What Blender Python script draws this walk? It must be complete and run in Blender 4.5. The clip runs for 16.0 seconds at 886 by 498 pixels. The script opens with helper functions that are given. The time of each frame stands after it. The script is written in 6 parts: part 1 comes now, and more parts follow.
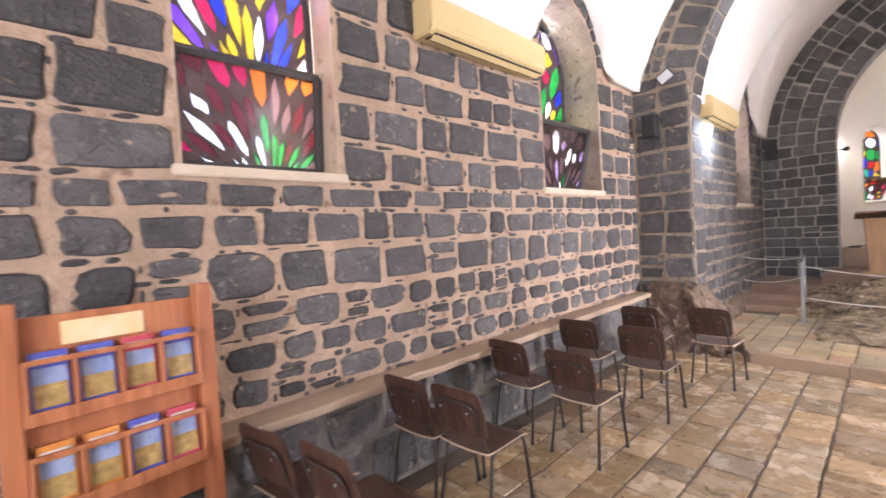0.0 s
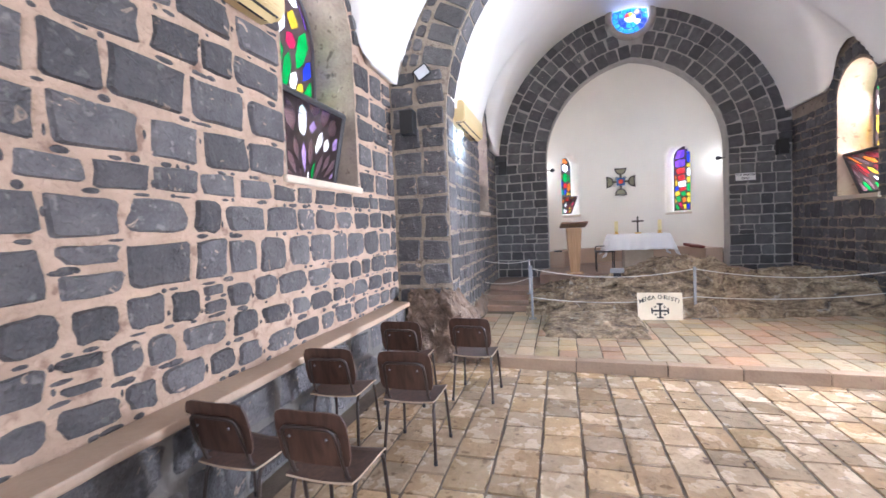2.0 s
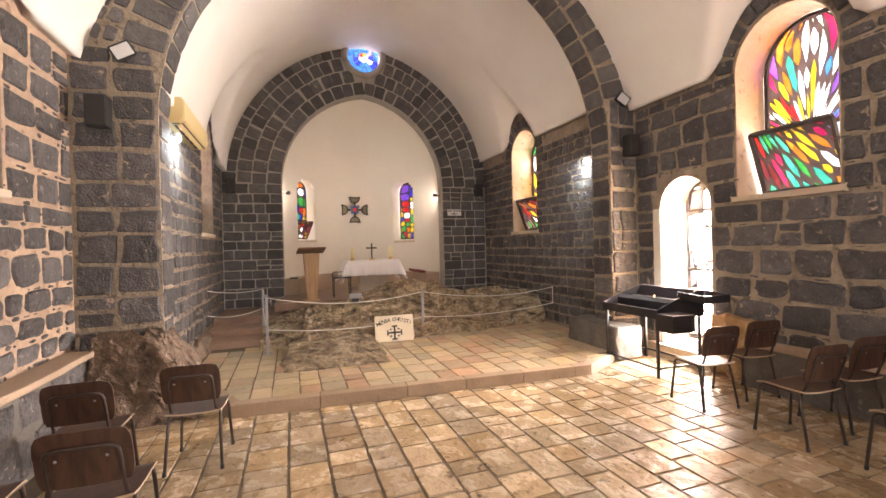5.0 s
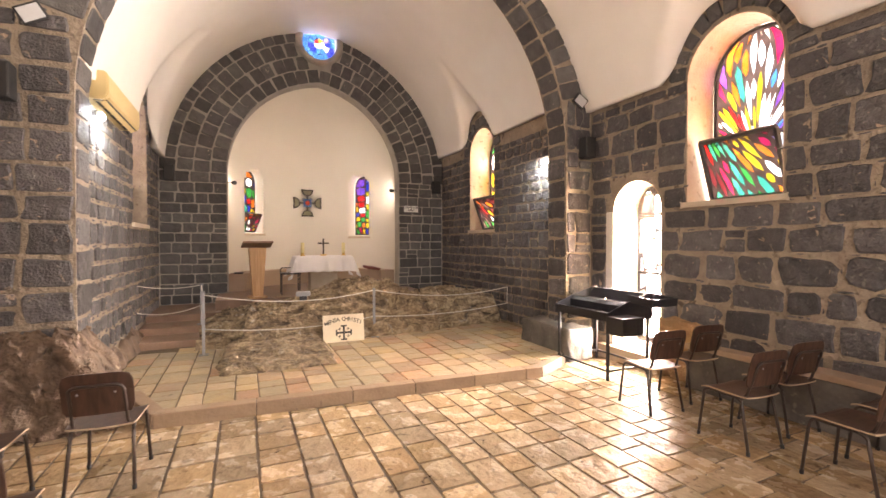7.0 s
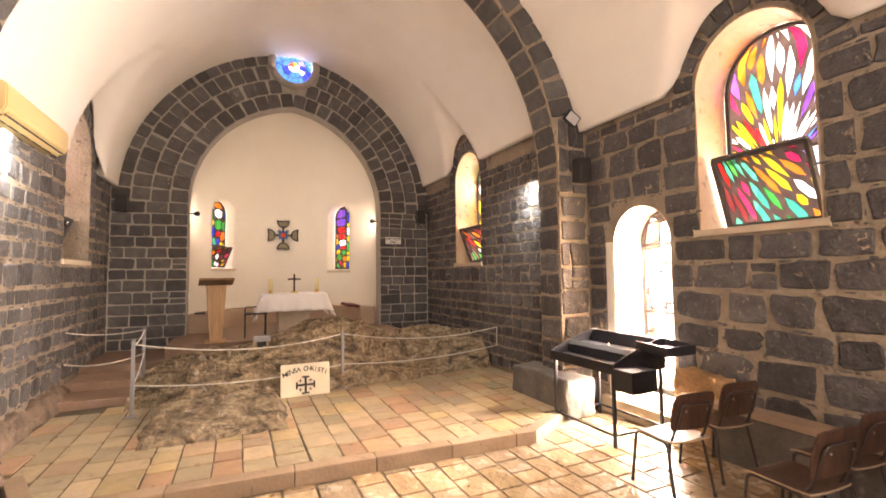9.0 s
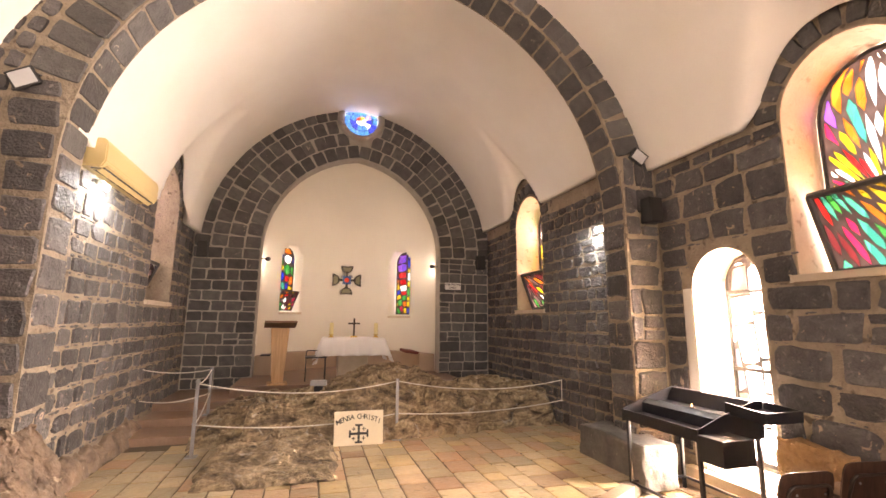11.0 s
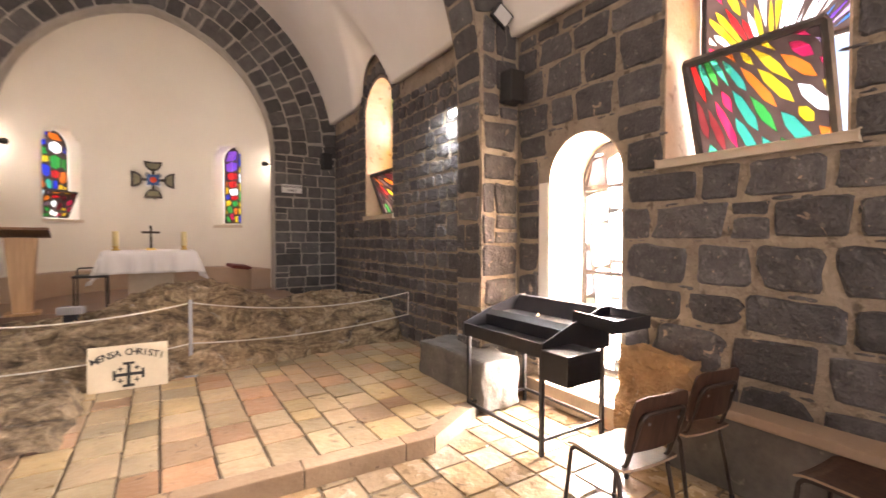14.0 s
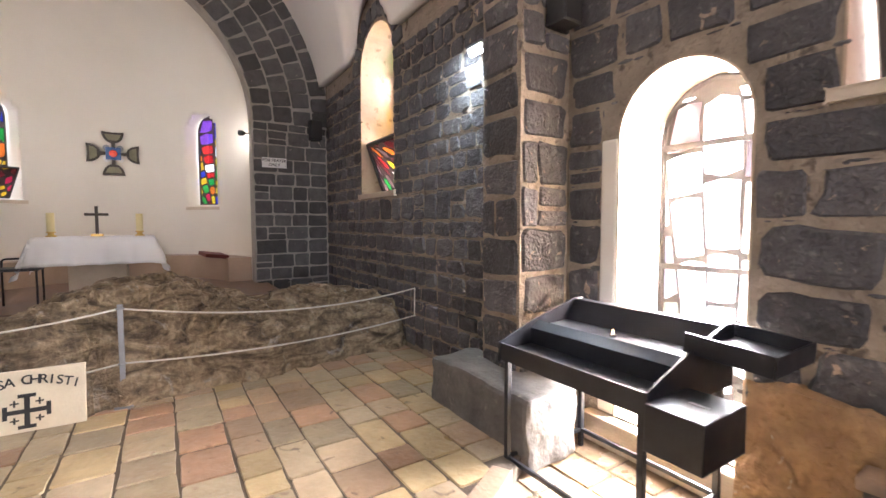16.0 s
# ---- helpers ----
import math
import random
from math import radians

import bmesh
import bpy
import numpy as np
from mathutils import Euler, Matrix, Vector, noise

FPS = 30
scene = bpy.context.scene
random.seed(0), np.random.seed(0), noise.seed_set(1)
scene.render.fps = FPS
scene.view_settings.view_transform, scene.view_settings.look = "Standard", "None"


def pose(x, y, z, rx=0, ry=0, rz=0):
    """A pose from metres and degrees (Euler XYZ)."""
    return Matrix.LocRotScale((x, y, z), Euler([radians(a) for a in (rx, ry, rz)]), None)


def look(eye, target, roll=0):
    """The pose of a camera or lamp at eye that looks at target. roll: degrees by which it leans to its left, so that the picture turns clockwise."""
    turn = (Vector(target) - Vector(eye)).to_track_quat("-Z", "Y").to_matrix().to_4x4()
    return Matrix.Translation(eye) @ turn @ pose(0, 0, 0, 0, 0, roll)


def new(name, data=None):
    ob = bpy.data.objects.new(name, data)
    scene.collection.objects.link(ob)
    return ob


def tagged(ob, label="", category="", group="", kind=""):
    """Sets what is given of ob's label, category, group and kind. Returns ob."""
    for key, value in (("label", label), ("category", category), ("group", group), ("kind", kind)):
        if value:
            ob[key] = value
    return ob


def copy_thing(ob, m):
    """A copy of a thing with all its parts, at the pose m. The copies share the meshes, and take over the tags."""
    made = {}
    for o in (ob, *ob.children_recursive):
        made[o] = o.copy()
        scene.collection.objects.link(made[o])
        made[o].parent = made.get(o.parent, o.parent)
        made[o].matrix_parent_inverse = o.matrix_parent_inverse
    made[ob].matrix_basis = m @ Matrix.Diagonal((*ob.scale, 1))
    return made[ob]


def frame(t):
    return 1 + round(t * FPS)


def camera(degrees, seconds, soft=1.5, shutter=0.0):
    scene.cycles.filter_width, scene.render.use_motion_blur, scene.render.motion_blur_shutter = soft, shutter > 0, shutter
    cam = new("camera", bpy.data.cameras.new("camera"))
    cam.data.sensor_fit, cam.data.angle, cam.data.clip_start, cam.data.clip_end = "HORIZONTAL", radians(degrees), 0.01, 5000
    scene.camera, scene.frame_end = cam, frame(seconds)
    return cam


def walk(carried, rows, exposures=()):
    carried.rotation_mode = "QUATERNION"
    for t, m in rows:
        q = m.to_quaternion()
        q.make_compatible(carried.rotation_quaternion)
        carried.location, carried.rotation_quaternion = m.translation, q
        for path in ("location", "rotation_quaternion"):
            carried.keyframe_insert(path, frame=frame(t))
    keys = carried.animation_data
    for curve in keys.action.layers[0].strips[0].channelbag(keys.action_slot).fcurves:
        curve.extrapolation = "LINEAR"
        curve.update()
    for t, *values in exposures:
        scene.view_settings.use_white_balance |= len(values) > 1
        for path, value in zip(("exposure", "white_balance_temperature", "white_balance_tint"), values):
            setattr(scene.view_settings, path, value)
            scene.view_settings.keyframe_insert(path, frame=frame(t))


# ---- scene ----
cam = camera(90.7, 16.0, shutter=0.4)
METRES, EYE, TILT, LEAN, TURN = 5.4, 1.66, 0.97, -1.0, -44.1
ROWS = [
    (0.0, 0.0, 0.0, 0.0, -0.2, -2.62, 4.38),
    (0.5, 0.0294, 0.0463, -0.0039, -7.4, -2.9, 3.88),
    (1.0, 0.0399, 0.1012, -0.0077, -17.51, -3.34, 3.08),
    (1.5, 0.0508, 0.1464, -0.0091, -27.1, -3.65, 2.86),
    (2.0, 0.0688, 0.1833, -0.012, -30.93, -3.89, 2.81),
    (2.5, 0.0771, 0.2159, -0.0101, -38.64, -3.32, 3.0),
    (3.0, 0.0806, 0.2363, -0.0122, -53.91, -2.08, 2.91),
    (3.5, 0.086, 0.2351, -0.0146, -59.98, -1.96, 2.51),
    (4.0, 0.0894, 0.2358, -0.0161, -62.08, -1.49, 2.12),
    (6.5, 0.1043, 0.2459, -0.0129, -69.07, -2.53, -0.45),
    (7.0, 0.1314, 0.2397, -0.0129, -70.43, -2.06, -0.51),
    (7.5, 0.172, 0.2343, -0.0102, -71.19, -1.31, -0.51),
    (8.0, 0.2146, 0.2419, -0.0124, -71.18, -0.51, -0.61),
    (8.5, 0.2587, 0.2509, -0.007, -71.08, 0.29, -0.57),
    (9.0, 0.2917, 0.2455, -0.0034, -70.85, 1.98, 0.04),
    (9.5, 0.3078, 0.2419, 0.0053, -67.77, 8.13, 0.02),
    (12.0, 0.3724, 0.2526, -0.0163, -60.94, 6.89, -1.56),
    (12.5, 0.4193, 0.2557, -0.0164, -63.96, 4.95, -1.29),
    (13.0, 0.4687, 0.2384, -0.0257, -66.99, 3.02, -0.64),
    (13.5, 0.5127, 0.2266, -0.0312, -68.49, 0.44, -0.31),
    (14.0, 0.5689, 0.2348, -0.039, -78.67, -2.48, -0.77),
    (14.5, 0.6222, 0.2481, -0.0406, -81.16, -2.93, -0.86),
    (15.0, 0.68, 0.2536, -0.042, -81.28, -3.54, -0.64),
    (15.5, 0.7328, 0.2755, -0.0487, -79.68, -4.22, -0.54),
    (16.0, 0.7848, 0.3062, -0.0475, -78.53, -4.54, -0.61),
]
EXPO = [
    (0.0, 1.85, 5800, 20), (1.5, 1.98, 5100, 16), (2.5, 1.82, 5400, 15), (3.0, 1.62, 6100, 18), (3.5, 1.52, 6700, 20),
    (6.5, 1.75, 7200, 22), (9.5, 1.88, 7900, 25), (12.0, 1.64, 7900, 26), (13.0, 1.70, 7500, 26), (14.0, 1.70, 7000, 23), (15.0, 1.74, 6500, 20), (16.0, 1.62, 5900, 17),
]
walk(cam, [(t, pose(0, 0, EYE, TILT, LEAN, TURN) @ pose(METRES * x, METRES * y, METRES * z, 90 + pitch, roll, yaw)) for t, x, y, z, yaw, pitch, roll in ROWS], EXPO)

# ---- world and light ----
world = bpy.data.worlds.new("sky")
scene.world = world
world.use_nodes = True
wt = world.node_tree
sky = wt.nodes.new("ShaderNodeTexSky")
sky.sky_type, sky.sun_disc = "NISHITA", False
sky.sun_elevation, sky.sun_rotation = radians(72), radians(200)
wt.links.new(sky.outputs[0], wt.nodes["Background"].inputs[0])
wt.nodes["Background"].inputs[1].default_value = 0.12
sun = new("sun", bpy.data.lights.new("sun", "SUN"))
sun.data.energy, sun.data.angle, sun.data.color = 3.0, radians(0.5), (1, 0.95, 0.88)
sun.matrix_world = look((1, -9, 30), (4, 0, 0))


def area_lamp(name, eye, target, w, h, watts, colour):
    """A rectangle of light: daylight standing in an opening, lamplight, or added fill."""
    data = bpy.data.lights.new(name, "AREA")
    data.shape, data.size, data.size_y, data.energy, data.color = "RECTANGLE", w, h, watts, colour
    ob = new(name, data)
    ob.matrix_world = look(eye, target)
    return ob


DAY = (1.0, 0.97, 0.93)
# added fill lamp inside the closed rear wall; no doorway stands behind it
area_lamp("rear_fill", (-2.9, -0.9, 1.9), (6, -0.9, 1.6), 3.0, 3.4, 95, DAY)
area_lamp("daylight_side_door", (5.62, -5.12, 1.35), (5.4, 0, 0.5), 1.0, 2.3, 1250, DAY)
area_lamp("daylight_window_right", (4.4, -5.2, 3.0), (4.2, 0, 1.5), 1.3, 2.1, 130, DAY)
area_lamp("daylight_window_right_far", (9.37, -5.0, 2.95), (9.37, 0, 1.5), 1.2, 2.2, 120, DAY)
area_lamp("daylight_window_left", (4.72, 3.5, 3.2), (4.72, 0, 1.5), 1.4, 2.4, 60, DAY)
area_lamp("daylight_window_left_near", (1.1, 3.5, 3.2), (1.1, 0, 1.5), 1.2, 2.4, 90, DAY)
area_lamp("daylight_window_left_far", (9.7, 2.9, 3.0), (9.7, 0, 1.5), 1.0, 2.0, 45, DAY)
area_lamp("daylight_rose", (12.3, -1.12, 6.5), (8, -1.12, 4.8), 1.8, 1.8, 210, DAY)
area_lamp("daylight_apse_left", (13.75, 0.95, 2.75), (11, -0.6, 1.8), 0.8, 1.8, 32, DAY)
area_lamp("daylight_apse_right", (13.75, -3.15, 2.75), (11, -1.6, 1.8), 0.8, 1.8, 32, DAY)


# ---- materials ----
def make_mat(name, c1, c2, rough=0.7, scale=6.0, fine=40.0, bump=0.3, metal=0.0, rand=0.0, spots=None, spot_at=0.62, spec=0.5, rough_var=0.15, tints=None, rough_low=None, relief=0.02, smear=None, smear_at=0.62):
    """Two scales of noise between two colours, a tint by object, optional blotches, and bump."""
    m = bpy.data.materials.new(name)
    m.use_nodes = True
    nt = m.node_tree
    N, Lk = nt.nodes, nt.links
    b = N["Principled BSDF"]
    tc = N.new("ShaderNodeNewGeometry").outputs["Position"]
    n1, n2 = N.new("ShaderNodeTexNoise"), N.new("ShaderNodeTexNoise")
    for n, s, d in ((n1, scale, 4.0), (n2, fine, 6.0)):
        n.inputs["Scale"].default_value, n.inputs["Detail"].default_value = s, d
        Lk.new(tc, n.inputs["Vector"])
    add = N.new("ShaderNodeMath")
    add.operation = "MULTIPLY_ADD"
    add.inputs[1].default_value = 0.45
    sub = N.new("ShaderNodeMath")
    sub.operation = "MULTIPLY_ADD"
    sub.inputs[1].default_value, sub.inputs[2].default_value = 1.3, -0.36
    Lk.new(n2.outputs[0], add.inputs[0])
    Lk.new(n1.outputs[0], sub.inputs[0])
    Lk.new(sub.outputs[0], add.inputs[2])
    mix = N.new("ShaderNodeMix")
    mix.data_type = "RGBA"
    Lk.new(add.outputs[0], mix.inputs["Factor"])
    mix.inputs["A"].default_value, mix.inputs["B"].default_value = (*c1, 1), (*c2, 1)
    col = mix.outputs["Result"]
    if spots:
        n3 = N.new("ShaderNodeTexNoise")
        n3.inputs["Scale"].default_value, n3.inputs["Detail"].default_value = scale * 2.3, 8
        Lk.new(tc, n3.inputs["Vector"])
        rp = N.new("ShaderNodeValToRGB")
        rp.color_ramp.elements[0].position, rp.color_ramp.elements[1].position = spot_at, spot_at + 0.09
        Lk.new(n3.outputs[0], rp.inputs[0])
        mx = N.new("ShaderNodeMix")
        mx.data_type = "RGBA"
        Lk.new(rp.outputs[0], mx.inputs["Factor"])
        Lk.new(col, mx.inputs["A"])
        mx.inputs["B"].default_value = (*spots, 1)
        col = mx.outputs["Result"]
    if smear:
        n4 = N.new("ShaderNodeTexNoise")
        n4.inputs["Scale"].default_value, n4.inputs["Detail"].default_value, n4.inputs["Distortion"].default_value = scale * 1.4, 10, 1.2
        Lk.new(tc, n4.inputs["Vector"])
        rp = N.new("ShaderNodeValToRGB")
        rp.color_ramp.elements[0].position, rp.color_ramp.elements[1].position = smear_at, smear_at + 0.05
        Lk.new(n4.outputs[0], rp.inputs[0])
        mx = N.new("ShaderNodeMix")
        mx.data_type = "RGBA"
        Lk.new(rp.outputs[0], mx.inputs["Factor"])
        Lk.new(col, mx.inputs["A"])
        mx.inputs["B"].default_value = (*smear, 1)
        col = mx.outputs["Result"]
    info = N.new("ShaderNodeObjectInfo").outputs["Random"]
    if tints:
        rp = N.new("ShaderNodeValToRGB")
        rp.color_ramp.interpolation = "CONSTANT"
        els = rp.color_ramp.elements
        while len(els) < len(tints):
            els.new(0.5)
        for i, t in enumerate(tints):
            els[i].position, els[i].color = i / len(tints), (*t, 1)
        Lk.new(info, rp.inputs[0])
        mm = N.new("ShaderNodeMix")
        mm.data_type, mm.blend_type = "RGBA", "MULTIPLY"
        mm.inputs["Factor"].default_value = 1.0
        Lk.new(col, mm.inputs["A"])
        Lk.new(rp.outputs[0], mm.inputs["B"])
        col = mm.outputs["Result"]
    if rand:
        mr = N.new("ShaderNodeMapRange")
        mr.inputs["To Min"].default_value, mr.inputs["To Max"].default_value = 1 - rand, 1 + rand
        wn = N.new("ShaderNodeTexWhiteNoise")
        wn.noise_dimensions = "1D"
        Lk.new(info, wn.inputs["W"])
        Lk.new(wn.outputs["Value"], mr.inputs["Value"])
        hv = N.new("ShaderNodeHueSaturation")
        Lk.new(mr.outputs[0], hv.inputs["Value"])
        Lk.new(col, hv.inputs["Color"])
        col = hv.outputs[0]
    Lk.new(col, b.inputs["Base Color"])
    rr = N.new("ShaderNodeMapRange")
    rr.inputs["To Min"].default_value = max(0.03, rough - rough_var) if rough_low is None else rough_low
    rr.inputs["To Max"].default_value = min(1, rough + rough_var)
    Lk.new(n1.outputs[0], rr.inputs["Value"])
    Lk.new(rr.outputs[0], b.inputs["Roughness"])
    b.inputs["Metallic"].default_value = metal
    b.inputs["Specular IOR Level"].default_value = spec
    if bump:
        bp = N.new("ShaderNodeBump")
        bp.inputs["Strength"].default_value, bp.inputs["Distance"].default_value = bump, relief
        Lk.new(add.outputs[0], bp.inputs["Height"])
        Lk.new(bp.outputs[0], b.inputs["Normal"])
    return m


def wood_mat(name, c1, c2, axis=2, scale=1.0, rough=0.45):
    m = bpy.data.materials.new(name)
    m.use_nodes = True
    N, Lk = m.node_tree.nodes, m.node_tree.links
    b = N["Principled BSDF"]
    tc = N.new("ShaderNodeTexCoord")
    mp = N.new("ShaderNodeMapping")
    st = [14 * scale] * 3
    st[axis] = 1.2 * scale
    mp.inputs["Scale"].default_value = st
    n = N.new("ShaderNodeTexNoise")
    n.inputs["Scale"].default_value, n.inputs["Detail"].default_value, n.inputs["Distortion"].default_value = 2.0, 8, 0.6
    Lk.new(tc.outputs["Object"], mp.inputs[0])
    Lk.new(mp.outputs[0], n.inputs["Vector"])
    rp = N.new("ShaderNodeValToRGB")
    rp.color_ramp.elements[0].position, rp.color_ramp.elements[1].position = 0.35, 0.68
    rp.color_ramp.elements[0].color, rp.color_ramp.elements[1].color = (*c1, 1), (*c2, 1)
    Lk.new(n.outputs[0], rp.inputs[0])
    Lk.new(rp.outputs[0], b.inputs["Base Color"])
    b.inputs["Roughness"].default_value = rough
    bp = N.new("ShaderNodeBump")
    bp.inputs["Strength"].default_value, bp.inputs["Distance"].default_value = 0.15, 0.004
    Lk.new(n.outputs[0], bp.inputs["Height"])
    Lk.new(bp.outputs[0], b.inputs["Normal"])
    return m


def glass_mat(name, colour, clear=0.8):
    """Coloured window glass: light passes through it tinted, part of it scattered."""
    m = bpy.data.materials.new(name)
    m.use_nodes = True
    N, Lk = m.node_tree.nodes, m.node_tree.links
    out = N["Material Output"]
    N.remove(N["Principled BSDF"])
    tr, tl, gl = N.new("ShaderNodeBsdfTransparent"), N.new("ShaderNodeBsdfTranslucent"), N.new("ShaderNodeBsdfGlossy")
    nz = N.new("ShaderNodeTexNoise")
    nz.inputs["Scale"].default_value, nz.inputs["Detail"].default_value = 9, 3
    Lk.new(N.new("ShaderNodeNewGeometry").outputs["Position"], nz.inputs["Vector"])
    mx = N.new("ShaderNodeMix")
    mx.data_type = "RGBA"
    Lk.new(nz.outputs[0], mx.inputs["Factor"])
    mx.inputs["A"].default_value = (*[c * 0.55 for c in colour], 1)
    mx.inputs["B"].default_value = (*[min(1, c * 1.25 + 0.02) for c in colour], 1)
    for n in (tr, tl):
        Lk.new(mx.outputs["Result"], n.inputs[0])
    gl.inputs["Roughness"].default_value = 0.15
    a, c = N.new("ShaderNodeMixShader"), N.new("ShaderNodeMixShader")
    a.inputs[0].default_value = 1 - clear
    Lk.new(tr.outputs[0], a.inputs[1])
    Lk.new(tl.outputs[0], a.inputs[2])
    c.inputs[0].default_value = 0.04
    Lk.new(a.outputs[0], c.inputs[1])
    Lk.new(gl.outputs[0], c.inputs[2])
    Lk.new(c.outputs[0], out.inputs[0])
    return m


M_MATRIX = glass_mat("resin_matrix", (0.115, 0.092, 0.088), 0.5)


def rock_mat(name):
    """Bedded limestone: wavy brown and tan beds, pale mineral crusts and dark seams."""
    m = bpy.data.materials.new(name)
    m.use_nodes = True
    N, Lk = m.node_tree.nodes, m.node_tree.links
    b = N["Principled BSDF"]
    pos = N.new("ShaderNodeNewGeometry").outputs["Position"]
    mp = N.new("ShaderNodeMapping")
    mp.inputs["Scale"].default_value = (1.0, 0.8, 2.5)
    mp.inputs["Rotation"].default_value = (0.10, 0.22, 0.3)
    Lk.new(pos, mp.inputs[0])
    beds, grain, crust = (N.new("ShaderNodeTexNoise") for _ in range(3))
    for n, s, d, w, src in ((beds, 2.6, 12, 1.6, mp.outputs[0]), (grain, 22, 8, 0.4, pos), (crust, 5.5, 10, 0.8, pos)):
        n.inputs["Scale"].default_value, n.inputs["Detail"].default_value, n.inputs["Distortion"].default_value = s, d, w
        n.inputs["Roughness"].default_value = 0.62
        Lk.new(src, n.inputs["Vector"])
    rp = N.new("ShaderNodeValToRGB")
    els = rp.color_ramp.elements
    while len(els) < 5:
        els.new(0.5)
    for e, (p, c) in zip(els, ((0.31, (0.052, 0.036, 0.023)), (0.41, (0.16, 0.112, 0.068)), (0.49, (0.275, 0.20, 0.122)), (0.58, (0.385, 0.29, 0.18)), (0.71, (0.48, 0.39, 0.275)))):
        e.position, e.color = p, (*c, 1)
    Lk.new(beds.outputs[0], rp.inputs[0])
    cr = N.new("ShaderNodeValToRGB")
    cr.color_ramp.elements[0].position, cr.color_ramp.elements[1].position = 0.60, 0.72
    Lk.new(crust.outputs[0], cr.inputs[0])
    mx = N.new("ShaderNodeMix")
    mx.data_type = "RGBA"
    mx.inputs["B"].default_value = (0.44, 0.40, 0.34, 1)
    Lk.new(cr.outputs[0], mx.inputs["Factor"])
    Lk.new(rp.outputs[0], mx.inputs["A"])
    gr = N.new("ShaderNodeMapRange")
    gr.inputs["From Min"].default_value, gr.inputs["From Max"].default_value = 0.3, 0.7
    gr.inputs["To Min"].default_value, gr.inputs["To Max"].default_value = 0.55, 1.35
    Lk.new(grain.outputs[0], gr.inputs["Value"])
    hv = N.new("ShaderNodeHueSaturation")
    Lk.new(gr.outputs[0], hv.inputs["Value"])
    Lk.new(mx.outputs["Result"], hv.inputs["Color"])
    Lk.new(hv.outputs[0], b.inputs["Base Color"])
    b.inputs["Roughness"].default_value = 0.78
    hsum = N.new("ShaderNodeMath")
    hsum.operation = "MULTIPLY_ADD"
    hsum.inputs[1].default_value = 0.35
    Lk.new(grain.outputs[0], hsum.inputs[0])
    Lk.new(beds.outputs[0], hsum.inputs[2])
    bp = N.new("ShaderNodeBump")
    bp.inputs["Strength"].default_value, bp.inputs["Distance"].default_value = 1.0, 0.13
    Lk.new(hsum.outputs[0], bp.inputs["Height"])
    Lk.new(bp.outputs[0], b.inputs["Normal"])
    return m


def glow_mat(name, colour, power):
    m = bpy.data.materials.new(name)
    m.use_nodes = True
    b = m.node_tree.nodes["Principled BSDF"]
    b.inputs["Emission Color"].default_value, b.inputs["Emission Strength"].default_value = (*colour, 1), power
    return m


M_PLASTER = make_mat("plaster", (0.74, 0.70, 0.64), (0.84, 0.81, 0.76), 0.85, 1.3, 60, 0.12)
M_APSE = make_mat("apse_plaster", (0.69, 0.64, 0.55), (0.78, 0.73, 0.64), 0.85, 1.2, 60, 0.10)
M_BASALT = make_mat("basalt", (0.036, 0.033, 0.034), (0.135, 0.124, 0.122), 0.58, 7.5, 48, 1.0, rand=0.40, spots=(0.17, 0.155, 0.145), spot_at=0.60, rough_var=0.2, relief=0.04, smear=(0.34, 0.25, 0.185), smear_at=0.655)
M_BASALT_FINE = make_mat("dressed_basalt", (0.048, 0.045, 0.044), (0.130, 0.123, 0.118), 0.66, 8, 55, 0.9, rand=0.38, relief=0.03, smear=(0.30, 0.26, 0.22), smear_at=0.68)
M_MORTAR_PINK = make_mat("pink_mortar", (0.31, 0.212, 0.145), (0.56, 0.405, 0.29), 0.9, 3.5, 30, 1.0, spots=(0.26, 0.165, 0.115), spot_at=0.60, relief=0.05)
M_MORTAR = make_mat("tan_mortar", (0.185, 0.148, 0.11), (0.41, 0.333, 0.25), 0.9, 4.5, 32, 1.0, spots=(0.13, 0.10, 0.075), spot_at=0.60, relief=0.05)
M_MORTAR_GREY = make_mat("grey_mortar", (0.26, 0.235, 0.205), (0.44, 0.40, 0.355), 0.9, 5, 50, 0.6)
M_LIME = make_mat("limestone_block", (0.50, 0.38, 0.25), (0.70, 0.58, 0.42), 0.8, 5, 50, 0.5, rand=0.2)
M_GROUT = make_mat("floor_grout", (0.085, 0.062, 0.043), (0.17, 0.13, 0.093), 0.85, 5, 50, 0.5)
M_TILE = make_mat("limestone_tile", (0.27, 0.195, 0.118), (0.53, 0.41, 0.275), 0.25, 5, 20, 0.75, rand=0.30, spots=(0.20, 0.14, 0.085), spot_at=0.60, smear=(0.11, 0.076, 0.05), smear_at=0.66,
                  tints=[(1, 1, 1), (1, 0.96, 0.90), (0.86, 0.78, 0.68), (1.05, 0.98, 0.84), (0.95, 0.95, 0.97)], rough_var=0.22)
M_PTILE = make_mat("mixed_tile", (0.29, 0.22, 0.145), (0.53, 0.425, 0.31), 0.38, 5, 24, 0.6, rand=0.24, spots=(0.30, 0.21, 0.15), spot_at=0.64, smear=(0.20, 0.15, 0.105), smear_at=0.66,
                   tints=[(1, 0.98, 0.86), (0.97, 0.74, 0.63), (1.02, 0.96, 0.72), (0.90, 0.90, 0.82), (0.88, 0.66, 0.54), (1.08, 1.04, 0.94), (0.96, 0.84, 0.74), (0.84, 0.84, 0.74)], rough_var=0.2)
M_KERB = make_mat("tan_kerb_stone", (0.24, 0.16, 0.102), (0.42, 0.305, 0.205), 0.5, 4, 34, 0.5, rand=0.15, smear=(0.17, 0.115, 0.075), smear_at=0.66)
